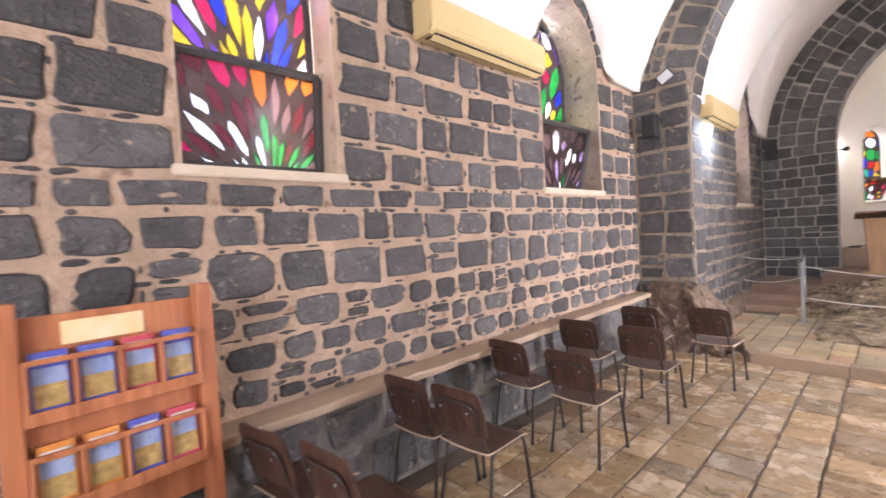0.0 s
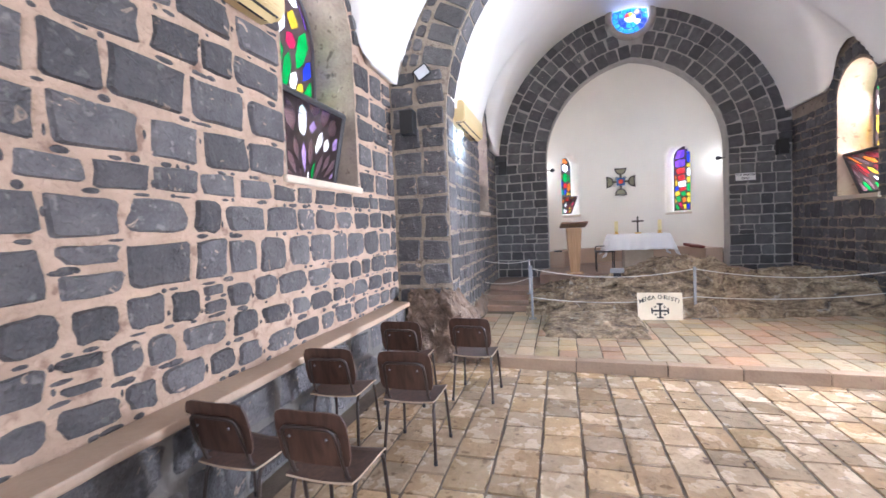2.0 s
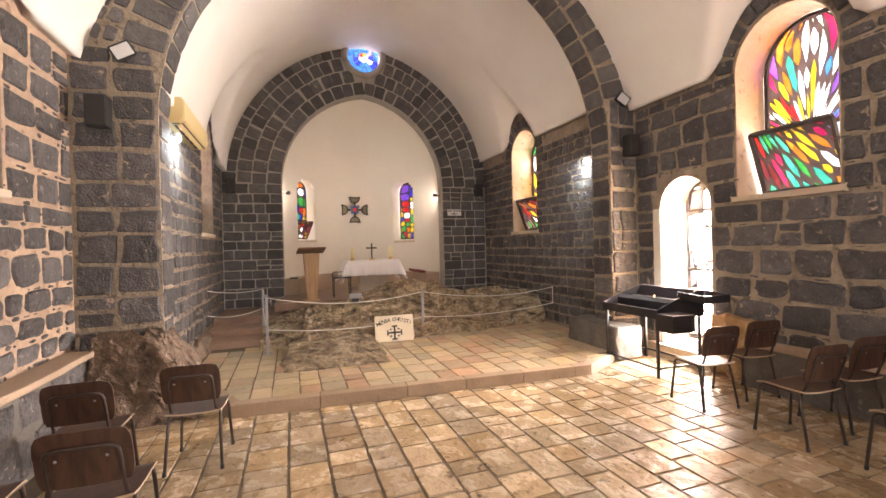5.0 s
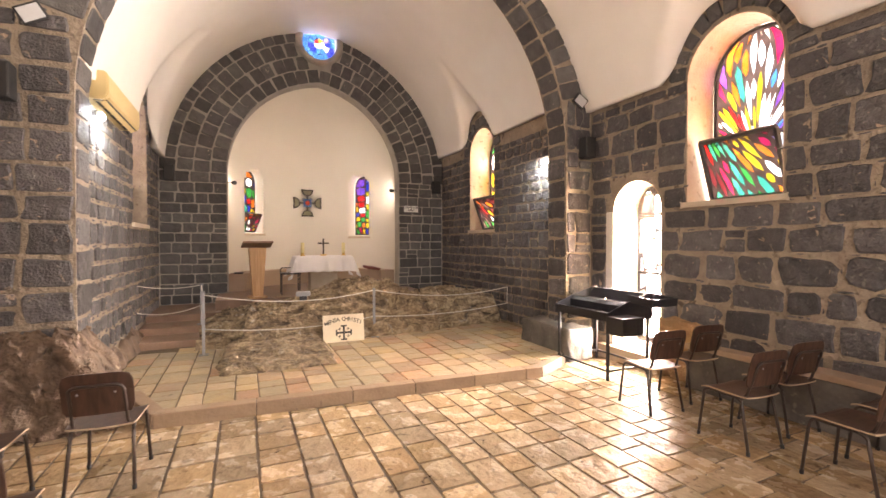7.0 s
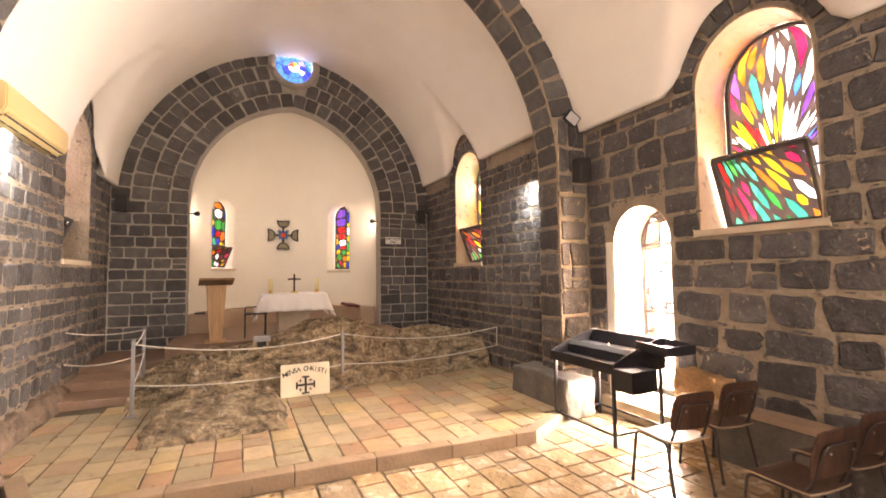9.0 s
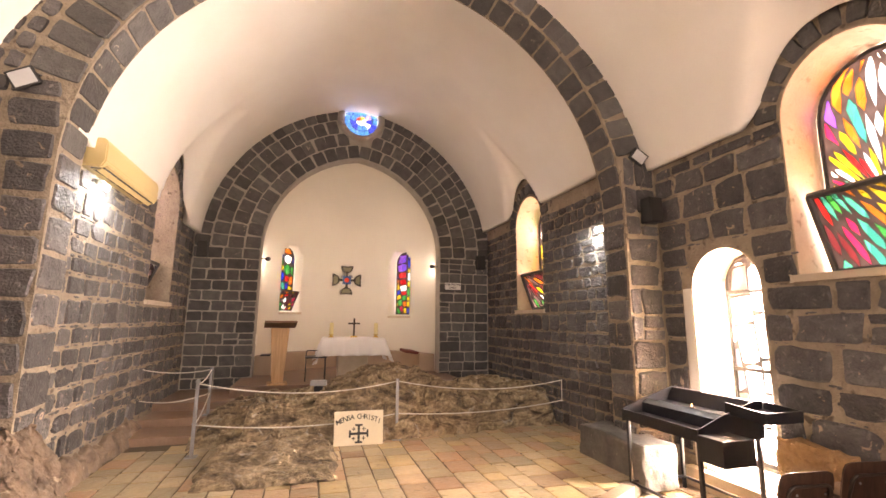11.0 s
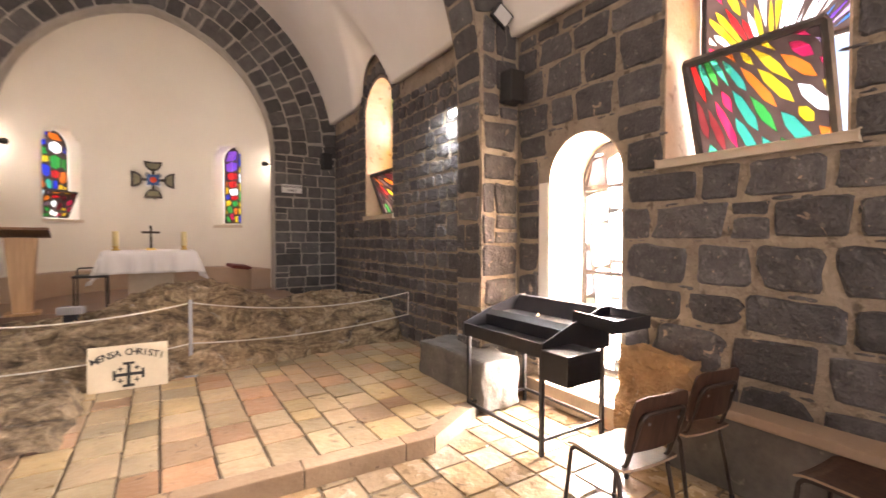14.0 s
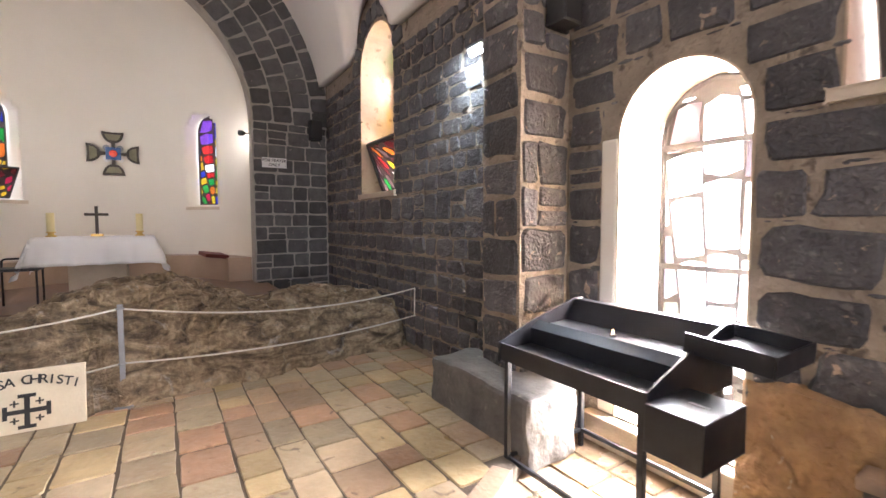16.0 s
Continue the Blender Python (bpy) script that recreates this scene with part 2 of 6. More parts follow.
M_STEP = make_mat("red_step_stone", (0.16, 0.09, 0.058), (0.32, 0.205, 0.14), 0.5, 4, 40, 0.4, rand=0.15)
M_ROCK = rock_mat("weathered_rock")
M_BOULDER = make_mat("brown_boulder", (0.050, 0.034, 0.024), (0.29, 0.20, 0.14), 0.85, 5.5, 28, 1.0, relief=0.055, smear=(0.32, 0.25, 0.18), smear_at=0.65)
M_RUBBLE = make_mat("orange_rubble", (0.20, 0.105, 0.05), (0.52, 0.34, 0.18), 0.85, 5.0, 22, 1.0, smear=(0.42, 0.36, 0.28), smear_at=0.70, relief=0.07)
M_DARKSTONE = make_mat("dark_block_stone", (0.06, 0.055, 0.05), (0.21, 0.19, 0.165), 0.7, 4, 30, 0.7, spots=(0.30, 0.27, 0.22), spot_at=0.66, relief=0.02)
M_BENCH = make_mat("bench_plaster", (0.34, 0.24, 0.165), (0.47, 0.35, 0.25), 0.6, 2.5, 40, 0.3)
M_SILL = make_mat("sill_stone", (0.48, 0.39, 0.28), (0.64, 0.54, 0.42), 0.7, 6, 50, 0.3)
M_REVEAL = make_mat("reveal_plaster", (0.40, 0.29, 0.20), (0.56, 0.44, 0.32), 0.85, 4, 40, 0.5, spots=(0.30, 0.21, 0.14), spot_at=0.60)
M_BLACKSTEEL = make_mat("black_steel", (0.010, 0.010, 0.012), (0.022, 0.022, 0.026), 0.36, 9, 80, 0.05)
M_GREYSTEEL = make_mat("grey_steel", (0.22, 0.22, 0.23), (0.34, 0.34, 0.35), 0.45, 9, 80, 0.05, metal=0.6)
M_CHAIRFRAME = make_mat("brown_tube", (0.030, 0.020, 0.016), (0.055, 0.038, 0.030), 0.4, 9, 80, 0.03)
M_LEAD = make_mat("lead_came", (0.035, 0.033, 0.034), (0.075, 0.070, 0.070), 0.55, 12, 70, 0.3)
M_CREAM = make_mat("cream_plastic", (0.62, 0.47, 0.22), (0.70, 0.55, 0.28), 0.4, 2, 30, 0.02)
M_BLACKPLASTIC = make_mat("black_plastic", (0.014, 0.014, 0.014), (0.026, 0.025, 0.025), 0.5, 12, 90, 0.1)
M_LINEN = make_mat("white_linen", (0.76, 0.74, 0.73), (0.84, 0.83, 0.82), 0.8, 3, 200, 0.15)
M_WHITE = make_mat("white_board", (0.74, 0.73, 0.70), (0.80, 0.79, 0.77), 0.5, 3, 50, 0.02)
M_PAPER = make_mat("paper", (0.78, 0.76, 0.70), (0.84, 0.82, 0.77), 0.7, 3, 50, 0.02)
M_ROPE = make_mat("white_rope", (0.56, 0.51, 0.44), (0.70, 0.66, 0.58), 0.85, 30, 300, 0.3)
M_SIGN = make_mat("cream_sign_stone", (0.60, 0.50, 0.35), (0.74, 0.65, 0.49), 0.6, 5, 60, 0.25)
M_INK = make_mat("black_paint", (0.012, 0.011, 0.010), (0.03, 0.027, 0.025), 0.6, 9, 60, 0.05)
M_BRASS = make_mat("brass", (0.55, 0.36, 0.10), (0.72, 0.50, 0.17), 0.3, 8, 60, 0.05, metal=0.9)
M_WAX = make_mat("candle_wax", (0.70, 0.60, 0.28), (0.80, 0.72, 0.40), 0.45, 6, 40, 0.05)
M_IRON = make_mat("dark_iron", (0.035, 0.028, 0.022), (0.085, 0.068, 0.052), 0.5, 12, 60, 0.3, metal=0.5)
M_BOOK = make_mat("red_leather", (0.10, 0.020, 0.018), (0.20, 0.05, 0.04), 0.55, 8, 60, 0.2)
M_CABLE = make_mat("cable", (0.10, 0.09, 0.08), (0.2, 0.18, 0.16), 0.6, 9, 60, 0.05)
M_CHAIRWOOD = wood_mat("brown_plywood", (0.044, 0.022, 0.015), (0.090, 0.046, 0.030), 2, 1.0, 0.42)
M_PLYEDGE = make_mat("pale_ply_edge", (0.36, 0.26, 0.17), (0.50, 0.38, 0.27), 0.6, 12, 60, 0.1)
M_RACKWOOD = wood_mat("orange_pine", (0.34, 0.115, 0.045), (0.50, 0.19, 0.08), 2, 0.8, 0.45)
M_OAK = wood_mat("light_oak", (0.34, 0.19, 0.085), (0.50, 0.31, 0.15), 2, 0.9, 0.5)
M_DARKWOOD = wood_mat("brown_wood", (0.13, 0.065, 0.03), (0.24, 0.13, 0.065), 0, 0.9, 0.4)
M_SPOTGLOW = glow_mat("cool_lamp_glow", (0.82, 0.96, 1.0), 10.0)
M_FLAME = glow_mat("candle_flame", (1.0, 0.55, 0.2), 6.0)
M_LENS = make_mat("lamp_lens", (0.45, 0.46, 0.47), (0.58, 0.59, 0.60), 0.25, 3, 40, 0.02)


# ---- mesh helpers ----
def finish(name, bm, material, smooth=False):
    bmesh.ops.recalc_face_normals(bm, faces=bm.faces)
    me = bpy.data.meshes.new(name)
    bm.to_mesh(me)
    bm.free()
    for m in material if isinstance(material, (list, tuple)) else (material,):
        me.materials.append(m)
    if smooth:
        me.polygons.foreach_set("use_smooth", [True] * len(me.polygons))
    return me


def part(name, bm, material, parent=None, label="", smooth=False):
    ob = new(name, finish(name, bm, material, smooth))
    ob.parent = parent
    return tagged(ob, label)


def thing(name, label, category, group="", m=None):
    ob = new(name)
    ob.empty_display_size = 0.1
    if m is not None:
        ob.matrix_basis = m
    return tagged(ob, label, category, group)


def box(bm, x0, x1, y0, y1, z0, z1, bevel=0.0, m=None):
    r = bmesh.ops.create_cube(bm, size=1.0)
    t = Matrix.Translation(((x0 + x1) / 2, (y0 + y1) / 2, (z0 + z1) / 2)) @ Matrix.Diagonal((x1 - x0, y1 - y0, z1 - z0, 1))
    bmesh.ops.transform(bm, matrix=(m @ t) if m else t, verts=r["verts"])
    if bevel:
        es = list({e for v in r["verts"] for e in v.link_edges})
        bmesh.ops.bevel(bm, geom=es, offset=bevel, segments=2, affect="EDGES", profile=0.6)
    return bm


def tube(bm, pts, r, seg=8, closed=False):
    """A round bar swept along points."""
    pts = [Vector(p) for p in pts]
    rings = []
    for i, p in enumerate(pts):
        a, b = pts[max(i - 1, 0)], pts[min(i + 1, len(pts) - 1)]
        if closed:
            a, b = pts[i - 1], pts[(i + 1) % len(pts)]
        d = (b - a).normalized()
        s = d.cross(Vector((0, 0, 1))) if abs(d.z) < 0.95 else d.cross(Vector((0, 1, 0)))
        s.normalize()
        u = s.cross(d)
        rr = r(i / max(1, len(pts) - 1)) if callable(r) else r
        rings.append([bm.verts.new(p + rr * (math.cos(6.28318 * k / seg) * s + math.sin(6.28318 * k / seg) * u)) for k in range(seg)])
    for i in range(len(rings) - (0 if closed else 1)):
        A, B = rings[i], rings[(i + 1) % len(rings)]
        for k in range(seg):
            bm.faces.new((A[k], A[(k + 1) % seg], B[(k + 1) % seg], B[k]))
    if not closed:
        bm.faces.new(rings[0])
        bm.faces.new(rings[-1])
    return bm


def bent(points, radius, n=5):
    """A polyline with its corners rounded."""
    P = [Vector(p) for p in points]
    out = [P[0]]
    for a, b, c in zip(P, P[1:], P[2:]):
        p, q = b + (a - b).normalized() * radius, b + (c - b).normalized() * radius
        out += [p.lerp(b, k / n).lerp(b.lerp(q, k / n), k / n) for k in range(n + 1)]
    return out + [P[-1]]


def lathe(bm, profile, seg=20, m=None):
    """A turned shape from (radius, height) pairs."""
    rings = []
    for r, z in profile:
        rings.append([bm.verts.new((r * math.cos(6.28318 * k / seg), r * math.sin(6.28318 * k / seg), z)) for k in range(seg)])
    for A, B in zip(rings, rings[1:]):
        for k in range(seg):
            bm.faces.new((A[k], A[(k + 1) % seg], B[(k + 1) % seg], B[k]))
    bm.faces.new(rings[0])
    bm.faces.new(rings[-1])
    if m:
        bmesh.ops.transform(bm, matrix=m, verts=[v for R in rings for v in R])
    return bm


def slab(bm, outline, to3d, d0, d1, holes=()):
    """A plate with holes: the outline in (u, v), from depth d0 to d1."""
    from mathutils.geometry import tessellate_polygon
    loops = [list(outline)] + [list(h) for h in holes]
    flat = [p for lp in loops for p in lp]
    tris = tessellate_polygon([[Vector((u, v, 0)) for u, v in lp] for lp in loops])
    F = [bm.verts.new(to3d(u, v, d0)) for u, v in flat]
    B = [bm.verts.new(to3d(u, v, d1)) for u, v in flat]
    for t in tris:
        if len(set(t)) == 3:
            for S in (F, B):
                try:
                    bm.faces.new([S[i] for i in t])
                except ValueError:
                    pass
    k = 0
    for lp in loops:
        n = len(lp)
        for i in range(n):
            a, b = k + i, k + (i + 1) % n
            try:
                bm.faces.new((F[a], F[b], B[b], B[a]))
            except ValueError:
                pass
        k += n
    return bm


def arch(u0, u1, v0, spring, n=14, top=None):
    """The outline of a round-headed opening; top makes the head flatter or steeper."""
    c, r = (u0 + u1) / 2, (u1 - u0) / 2
    h = r if top is None else top - spring
    return [(u0, v0), (u1, v0)] + [(c + r * math.cos(math.pi * k / n), spring + h * math.sin(math.pi * k / n)) for k in range(n + 1)]


# ---- the plan, in metres: x runs to the apse, y to the left ----
YL, YR = 2.58, -4.30
YLF, YRF = 1.92, -4.08
X0, XR0, XR1, XE = -3.0, 6.45, 6.86, 11.35
THICK = 0.85
left_near = lambda u, v, d: Vector((u, YL + d, v))
right_near = lambda u, v, d: Vector((u, YR - d, v))
left_far = lambda u, v, d: Vector((u, YLF + d, v))
right_far = lambda u, v, d: Vector((u, YRF - d, v))
end_wall = lambda u, v, d: Vector((XE + d, u, v))
rib_near = lambda u, v, d: Vector((XR0 + d, u, v))
rear_wall = lambda u, v, d: Vector((X0 - d, u, v))

NEAR_C, NEAR_Z, NEAR_R = -0.86, 2.65, 3.56
FAR_C, FAR_Z, FAR_R, FAR_E = -1.11, 3.05, 3.04, 0.25
RIB_C, RIB_Z, RIB_R = -1.0, 2.95, 2.83
APSE_C, APSE_Z, APSE_R, APSE_E = -1.11, 3.05, 1.83, 0.278
NEAR_SPRING, FAR_SPRING = 3.52, 3.42

# openings: u0, u1, sill, spring, head
WIN_R1 = (3.89, 4.90, 2.08, 3.50, 4.03)
WIN_L2 = (4.08, 5.38, 2.10, 3.62, 4.30)
WIN_L1 = (0.64, 1.58, 2.10, 3.62, 4.15)
WIN_RF = (8.87, 9.87, 1.88, 3.50, 4.00)
WIN_LF = (9.20, 10.25, 1.92, 3.50, 4.02)
DOOR = (5.24, 6.02, 0.20, 2.05, 2.45)


def pointed(c, z, r, e, n=18):
    """A slightly pointed arch from the left spring over the crown: two arcs whose centres lie e past the middle."""
    R = r + e
    top = math.acos(e / R)
    left = [(c - e + R * math.cos(top * k / n), z + R * math.sin(top * k / n)) for k in range(n + 1)]
    return left + [(2 * c - u, v) for u, v in left[-2::-1]]


def lunette(c, half, base, head, slope, ywall, side):
    """Height of the small cross vault over a window."""
    def f(x, y):
        t = abs(x - c) / half
        if t >= 1 or (ywall - y) * side > 0.85:
            return -1.0
        inward = max(0.0, (ywall - y) * side)
        return base + (head - base) * (1 - t ** 2.2) ** 0.62 + slope * inward * (1 - t ** 2)
    return f


LUN_NEAR = [lunette(4.42, 0.84, 3.4, 4.32, 0.9, YR, -1), lunette(4.73, 0.98, 3.4, 4.55, 0.6, YL, 1), lunette(1.1, 0.85, 3.4, 4.55, 0.4, YL, 1)]
LUN_FAR = [lunette(9.42, 0.80, 3.35, 4.42, 1.12, YRF, -1), lunette(9.72, 0.80, 3.35, 4.42, 1.12, YLF, 1)]


def vault(name, x0, x1, c, zc, r, yl, yr, luns, nx, ny, e=0.0):
    bm = bmesh.new()
    a0, a1 = math.acos((yl - c) / r) if yl - c < r else 0.0, math.acos(max(-1, (yr - c) / r))
    rows = []
    for i in range(nx + 1):
        x = x0 + (x1 - x0) * i / nx
        row = []
        for j in range(ny + 1):
            s = j / ny
            s = s - 0.10 * math.sin(6.28318 * s)
            a = a0 + (a1 - a0) * s
            y = min(yl, max(yr, c + r * math.cos(a)))
            z = zc + r * math.sin(a) if not e else zc + math.sqrt(max(0.0, (r + e) ** 2 - (abs(y - c) + e) ** 2))
            z = max([z] + [f(x, y) for f in luns])
            row.append(bm.verts.new((x, y, z)))
        rows.append(row)
    for A, B in zip(rows, rows[1:]):
        for j in range(ny):
            bm.faces.new((A[j], A[j + 1], B[j + 1], B[j]))
    ob = part(name, bm, M_PLASTER, smooth=True)
    so = ob.modifiers.new("thick", "SOLIDIFY")
    so.thickness, so.offset = 0.12, -1 if ob.data.polygons[0].normal.z > 0 else 1
    return tagged(ob, "smooth cream-white plaster vault over the bay", "ceiling", kind="structure")


vault("ceiling_near", X0 - 0.2, XR0 + 0.2, NEAR_C, NEAR_Z, NEAR_R, YL, YR, LUN_NEAR, 190, 72)
vault("ceiling_far", XR1 - 0.2, XE + 0.03, FAR_C, FAR_Z, FAR_R, YLF, YRF, LUN_FAR, 110, 72, FAR_E)


def side_wall(name, to3d, u0, u1, spring, luns, y, holes, mortar, label):
    n = 120
    top = []
    for k in range(n + 1):
        u = u1 + (u0 - u1) * k / n
        top.append((u, max([spring + 0.40] + [f(u, y) + 0.25 for f in luns])))
    bm = slab(bmesh.new(), [(u0, -0.1), (u1, -0.1)] + top, to3d, 0.0, THICK, holes)
    return tagged(part(name, bm, mortar), label, "wall", kind="structure")


W_LN = side_wall("wall_left_near", left_near, X0, XR0 + 0.3, NEAR_SPRING, LUN_NEAR[1:], YL, [arch(*WIN_L1[:4], top=WIN_L1[4]), arch(*WIN_L2[:4], top=WIN_L2[4])],
                 M_MORTAR_PINK, "rough dark basalt rubble wall in wide pink mortar joints")
W_RN = side_wall("wall_right_near", right_near, X0, XR0 + 0.3, NEAR_SPRING, LUN_NEAR[:1], YR, [arch(*WIN_R1[:4], top=WIN_R1[4]), arch(*DOOR[:4], top=DOOR[4])],
                 M_MORTAR, "dark basalt block wall with tan mortar")
W_LF = side_wall("wall_left_far", left_far, XR0 + 0.3, XE + 0.4, FAR_SPRING, LUN_FAR[1:], YLF, [arch(*WIN_LF[:4], top=WIN_LF[4])],
                 M_MORTAR, "grey basalt wall with pale smeared mortar")
W_RF = side_wall("wall_right_far", right_far, XR0 + 0.3, XE + 0.4, FAR_SPRING, LUN_FAR[:1], YRF, [arch(*WIN_RF[:4], top=WIN_RF[4])],
                 M_MORTAR, "dark glossy basalt wall with rough joints")


def half_circle(c, z, r, a0, a1, n=36):
    return [(c + r * math.cos(a0 + (a1 - a0) * k / n), z + r * math.sin(a0 + (a1 - a0) * k / n)) for k in range(n + 1)]


ROSE_C, ROSE_Z, ROSE_R = -1.12, 6.03, 0.37
hole = [(APSE_C + APSE_R, 0.3)] + pointed(APSE_C, APSE_Z, APSE_R, APSE_E) + [(APSE_C - APSE_R, 0.3)]
rose_hole = half_circle(ROSE_C, ROSE_Z, ROSE_R, 0, 6.18, 30)
bm = slab(bmesh.new(), [(YLF + 0.3, -0.1), (YLF + 0.3, 6.8), (YRF - 0.3, 6.8), (YRF - 0.3, -0.1)], end_wall, 0.0, 0.30, [hole, rose_hole])
W_E = tagged(part("wall_apse_arch", bm, M_MORTAR_GREY), "dressed dark basalt wall with a wide arch to the apse", "wall", kind="structure")
# transverse arch
rib_in = half_circle(RIB_C, RIB_Z, RIB_R, 0, math.pi)
rib_hole = [(RIB_C + RIB_R, -0.1)] + rib_in + [(RIB_C - RIB_R, -0.1)]
outer = [(YL + 0.2, -0.1), (YL + 0.2, 3.6)] + half_circle(NEAR_C, NEAR_Z, NEAR_R + 0.12, 0.30, math.pi - 0.30) + [(YR - 0.2, 3.6), (YR - 0.2, -0.1)]
bm = slab(bmesh.new(), outer + rib_hole[::-1], rib_near, 0.0, XR1 - XR0)
W_RIB = tagged(part("wall_transverse_arch", bm, M_MORTAR), "basalt pilasters and transverse arch across the nave", "wall", kind="structure")

# rear wall without an opening, closing the nave
bm = slab(bmesh.new(), [(YR - 0.3, -0.1), (YL + 0.3, -0.1), (YL + 0.3, 6.7), (YR - 0.3, 6.7)], rear_wall, 0.0, 0.5)
tagged(part("wall_rear", bm, M_PLASTER), "plain plastered wall closing the nave", "wall", kind="structure")

# apse: half-round wall with a half dome, two window openings
AX, AR = 11.60, 1.86
AWIN = [(math.atan2(1.32, 1.36), 1.86, 3.10), (math.atan2(-1.30, 1.38), 1.80, 3.12)]
AW_HALF = 0.165


def apse_shell():
    bm = bmesh.new()
    na, nz = 96, 40
    z_low, z_top = 0.35, 3.48
    grid = {}

    def at(i, j):
        if (i, j) not in grid:
            a = -math.pi / 2 + math.pi * i / na
            if j <= nz:
                p = Vector((AX + AR * math.cos(a), APSE_C + AR * math.sin(a), z_low + (z_top - z_low) * j / nz))
            else:
                e = (math.pi / 2) * (j - nz) / 14
                p = Vector((AX + AR * math.cos(a) * math.cos(e), APSE_C + AR * math.sin(a) * math.cos(e), z_top + AR * math.sin(e)))
            grid[(i, j)] = bm.verts.new(p)
        return grid[(i, j)]

    for i in range(na):
        a = -math.pi / 2 + math.pi * (i + 0.5) / na
        for j in range(nz + 14):
            z = z_low + (z_top - z_low) * (j + 0.5) / nz
            inside = False
            for wa, s, h in AWIN:
                du = abs(a - wa)
                if du < AW_HALF and s < z < h + 0.30 * math.sqrt(max(0, 1 - (du / AW_HALF) ** 2)):
                    inside = True
            if not inside:
                bm.faces.new((at(i, j), at(i + 1, j), at(i + 1, j + 1), at(i, j + 1)))
    bmesh.ops.remove_doubles(bm, verts=bm.verts, dist=0.0008)
    ob = part("wall_apse", bm, M_APSE, smooth=True)
    so = ob.modifiers.new("thick", "SOLIDIFY")
    so.thickness, so.offset, so.use_even_offset = 0.05, 1, True
    return tagged(ob, "smooth white plaster wall of the half-round apse", "wall", kind="structure")


apse_shell()
# ---- floor and platform ----
PZ = 0.12
bm = box(bmesh.new(), X0 - 0.4, XE + 3.2, YR - 0.9, YL + 0.9, -0.16, -0.012)
FLOOR = tagged(part("floor", bm, M_GROUT), "worn polished limestone tile floor with dark joints", "floor", kind="structure")
PLAT = [(6.70, 1.95), (6.70, 1.50), (5.94, 1.17), (5.72, -2.84), (6.0, -3.36), (6.4, -4.06), (11.4, -4.06), (11.4, 1.9)]
bm = slab(bmesh.new(), PLAT, lambda u, v, d: Vector((u, v, d)), -0.02, PZ - 0.012)
PLATFORM = tagged(part("platform", bm, M_GROUT), "low raised platform of mixed pink and cream tiles", "platform", kind="structure")
bm = box(bmesh.new(), 10.2, 13.9, -3.1, 0.9, 0.0, 0.60)
tagged(part("floor_apse", bm, M_STEP), "raised reddish stone apse floor", "floor", kind="structure")
bm = box(bmesh.new(), -60, 80, -70, 70, -0.30, -0.2)
tagged(part("ground", bm, M_ROCK), "bare ground outside the chapel", "ground", kind="structure")


# ---- windows ----
PAL = {
    "white": (0.95, 0.93, 0.88), "yellow": (0.95, 0.74, 0.05), "orange": (0.95, 0.38, 0.04), "red": (0.80, 0.02, 0.03), "magenta": (0.78, 0.02, 0.22),
    "green": (0.02, 0.55, 0.15), "teal": (0.03, 0.60, 0.48), "blue": (0.05, 0.12, 0.75), "sky": (0.12, 0.42, 0.85), "violet": (0.38, 0.16, 0.75), "lilac": (0.70, 0.55, 0.85), "smoke": (0.34, 0.24, 0.26), "wine": (0.30, 0.03, 0.07),
}
GLASS = {k: glass_mat("glass_" + k, c if k == "white" else tuple(0.42 * x ** 1.6 for x in c)) for k, c in PAL.items()}
DENSE = {k: glass_mat("dense_glass_" + k, tuple(0.007 * x ** 2.4 for x in c)) for k, c in PAL.items() if k not in ("white", "smoke", "wine")}


def cut_to(poly, lo, hi):
    """A polygon cut to a square."""
    for axis in (0, 1):
        for bound, sign in ((lo, 1), (hi, -1)):
            out = []
            for a, b in zip(poly, poly[1:] + poly[:1]):
                da, db = sign * (a[axis] - bound), sign * (b[axis] - bound)
                if da >= 0:
                    out.append(a)
                if da * db < 0:
                    k = da / (da - db)
                    out.append((a[0] + (b[0] - a[0]) * k, a[1] + (b[1] - a[1]) * k))
            poly = out
            if len(poly) < 3:
                return []
    return poly


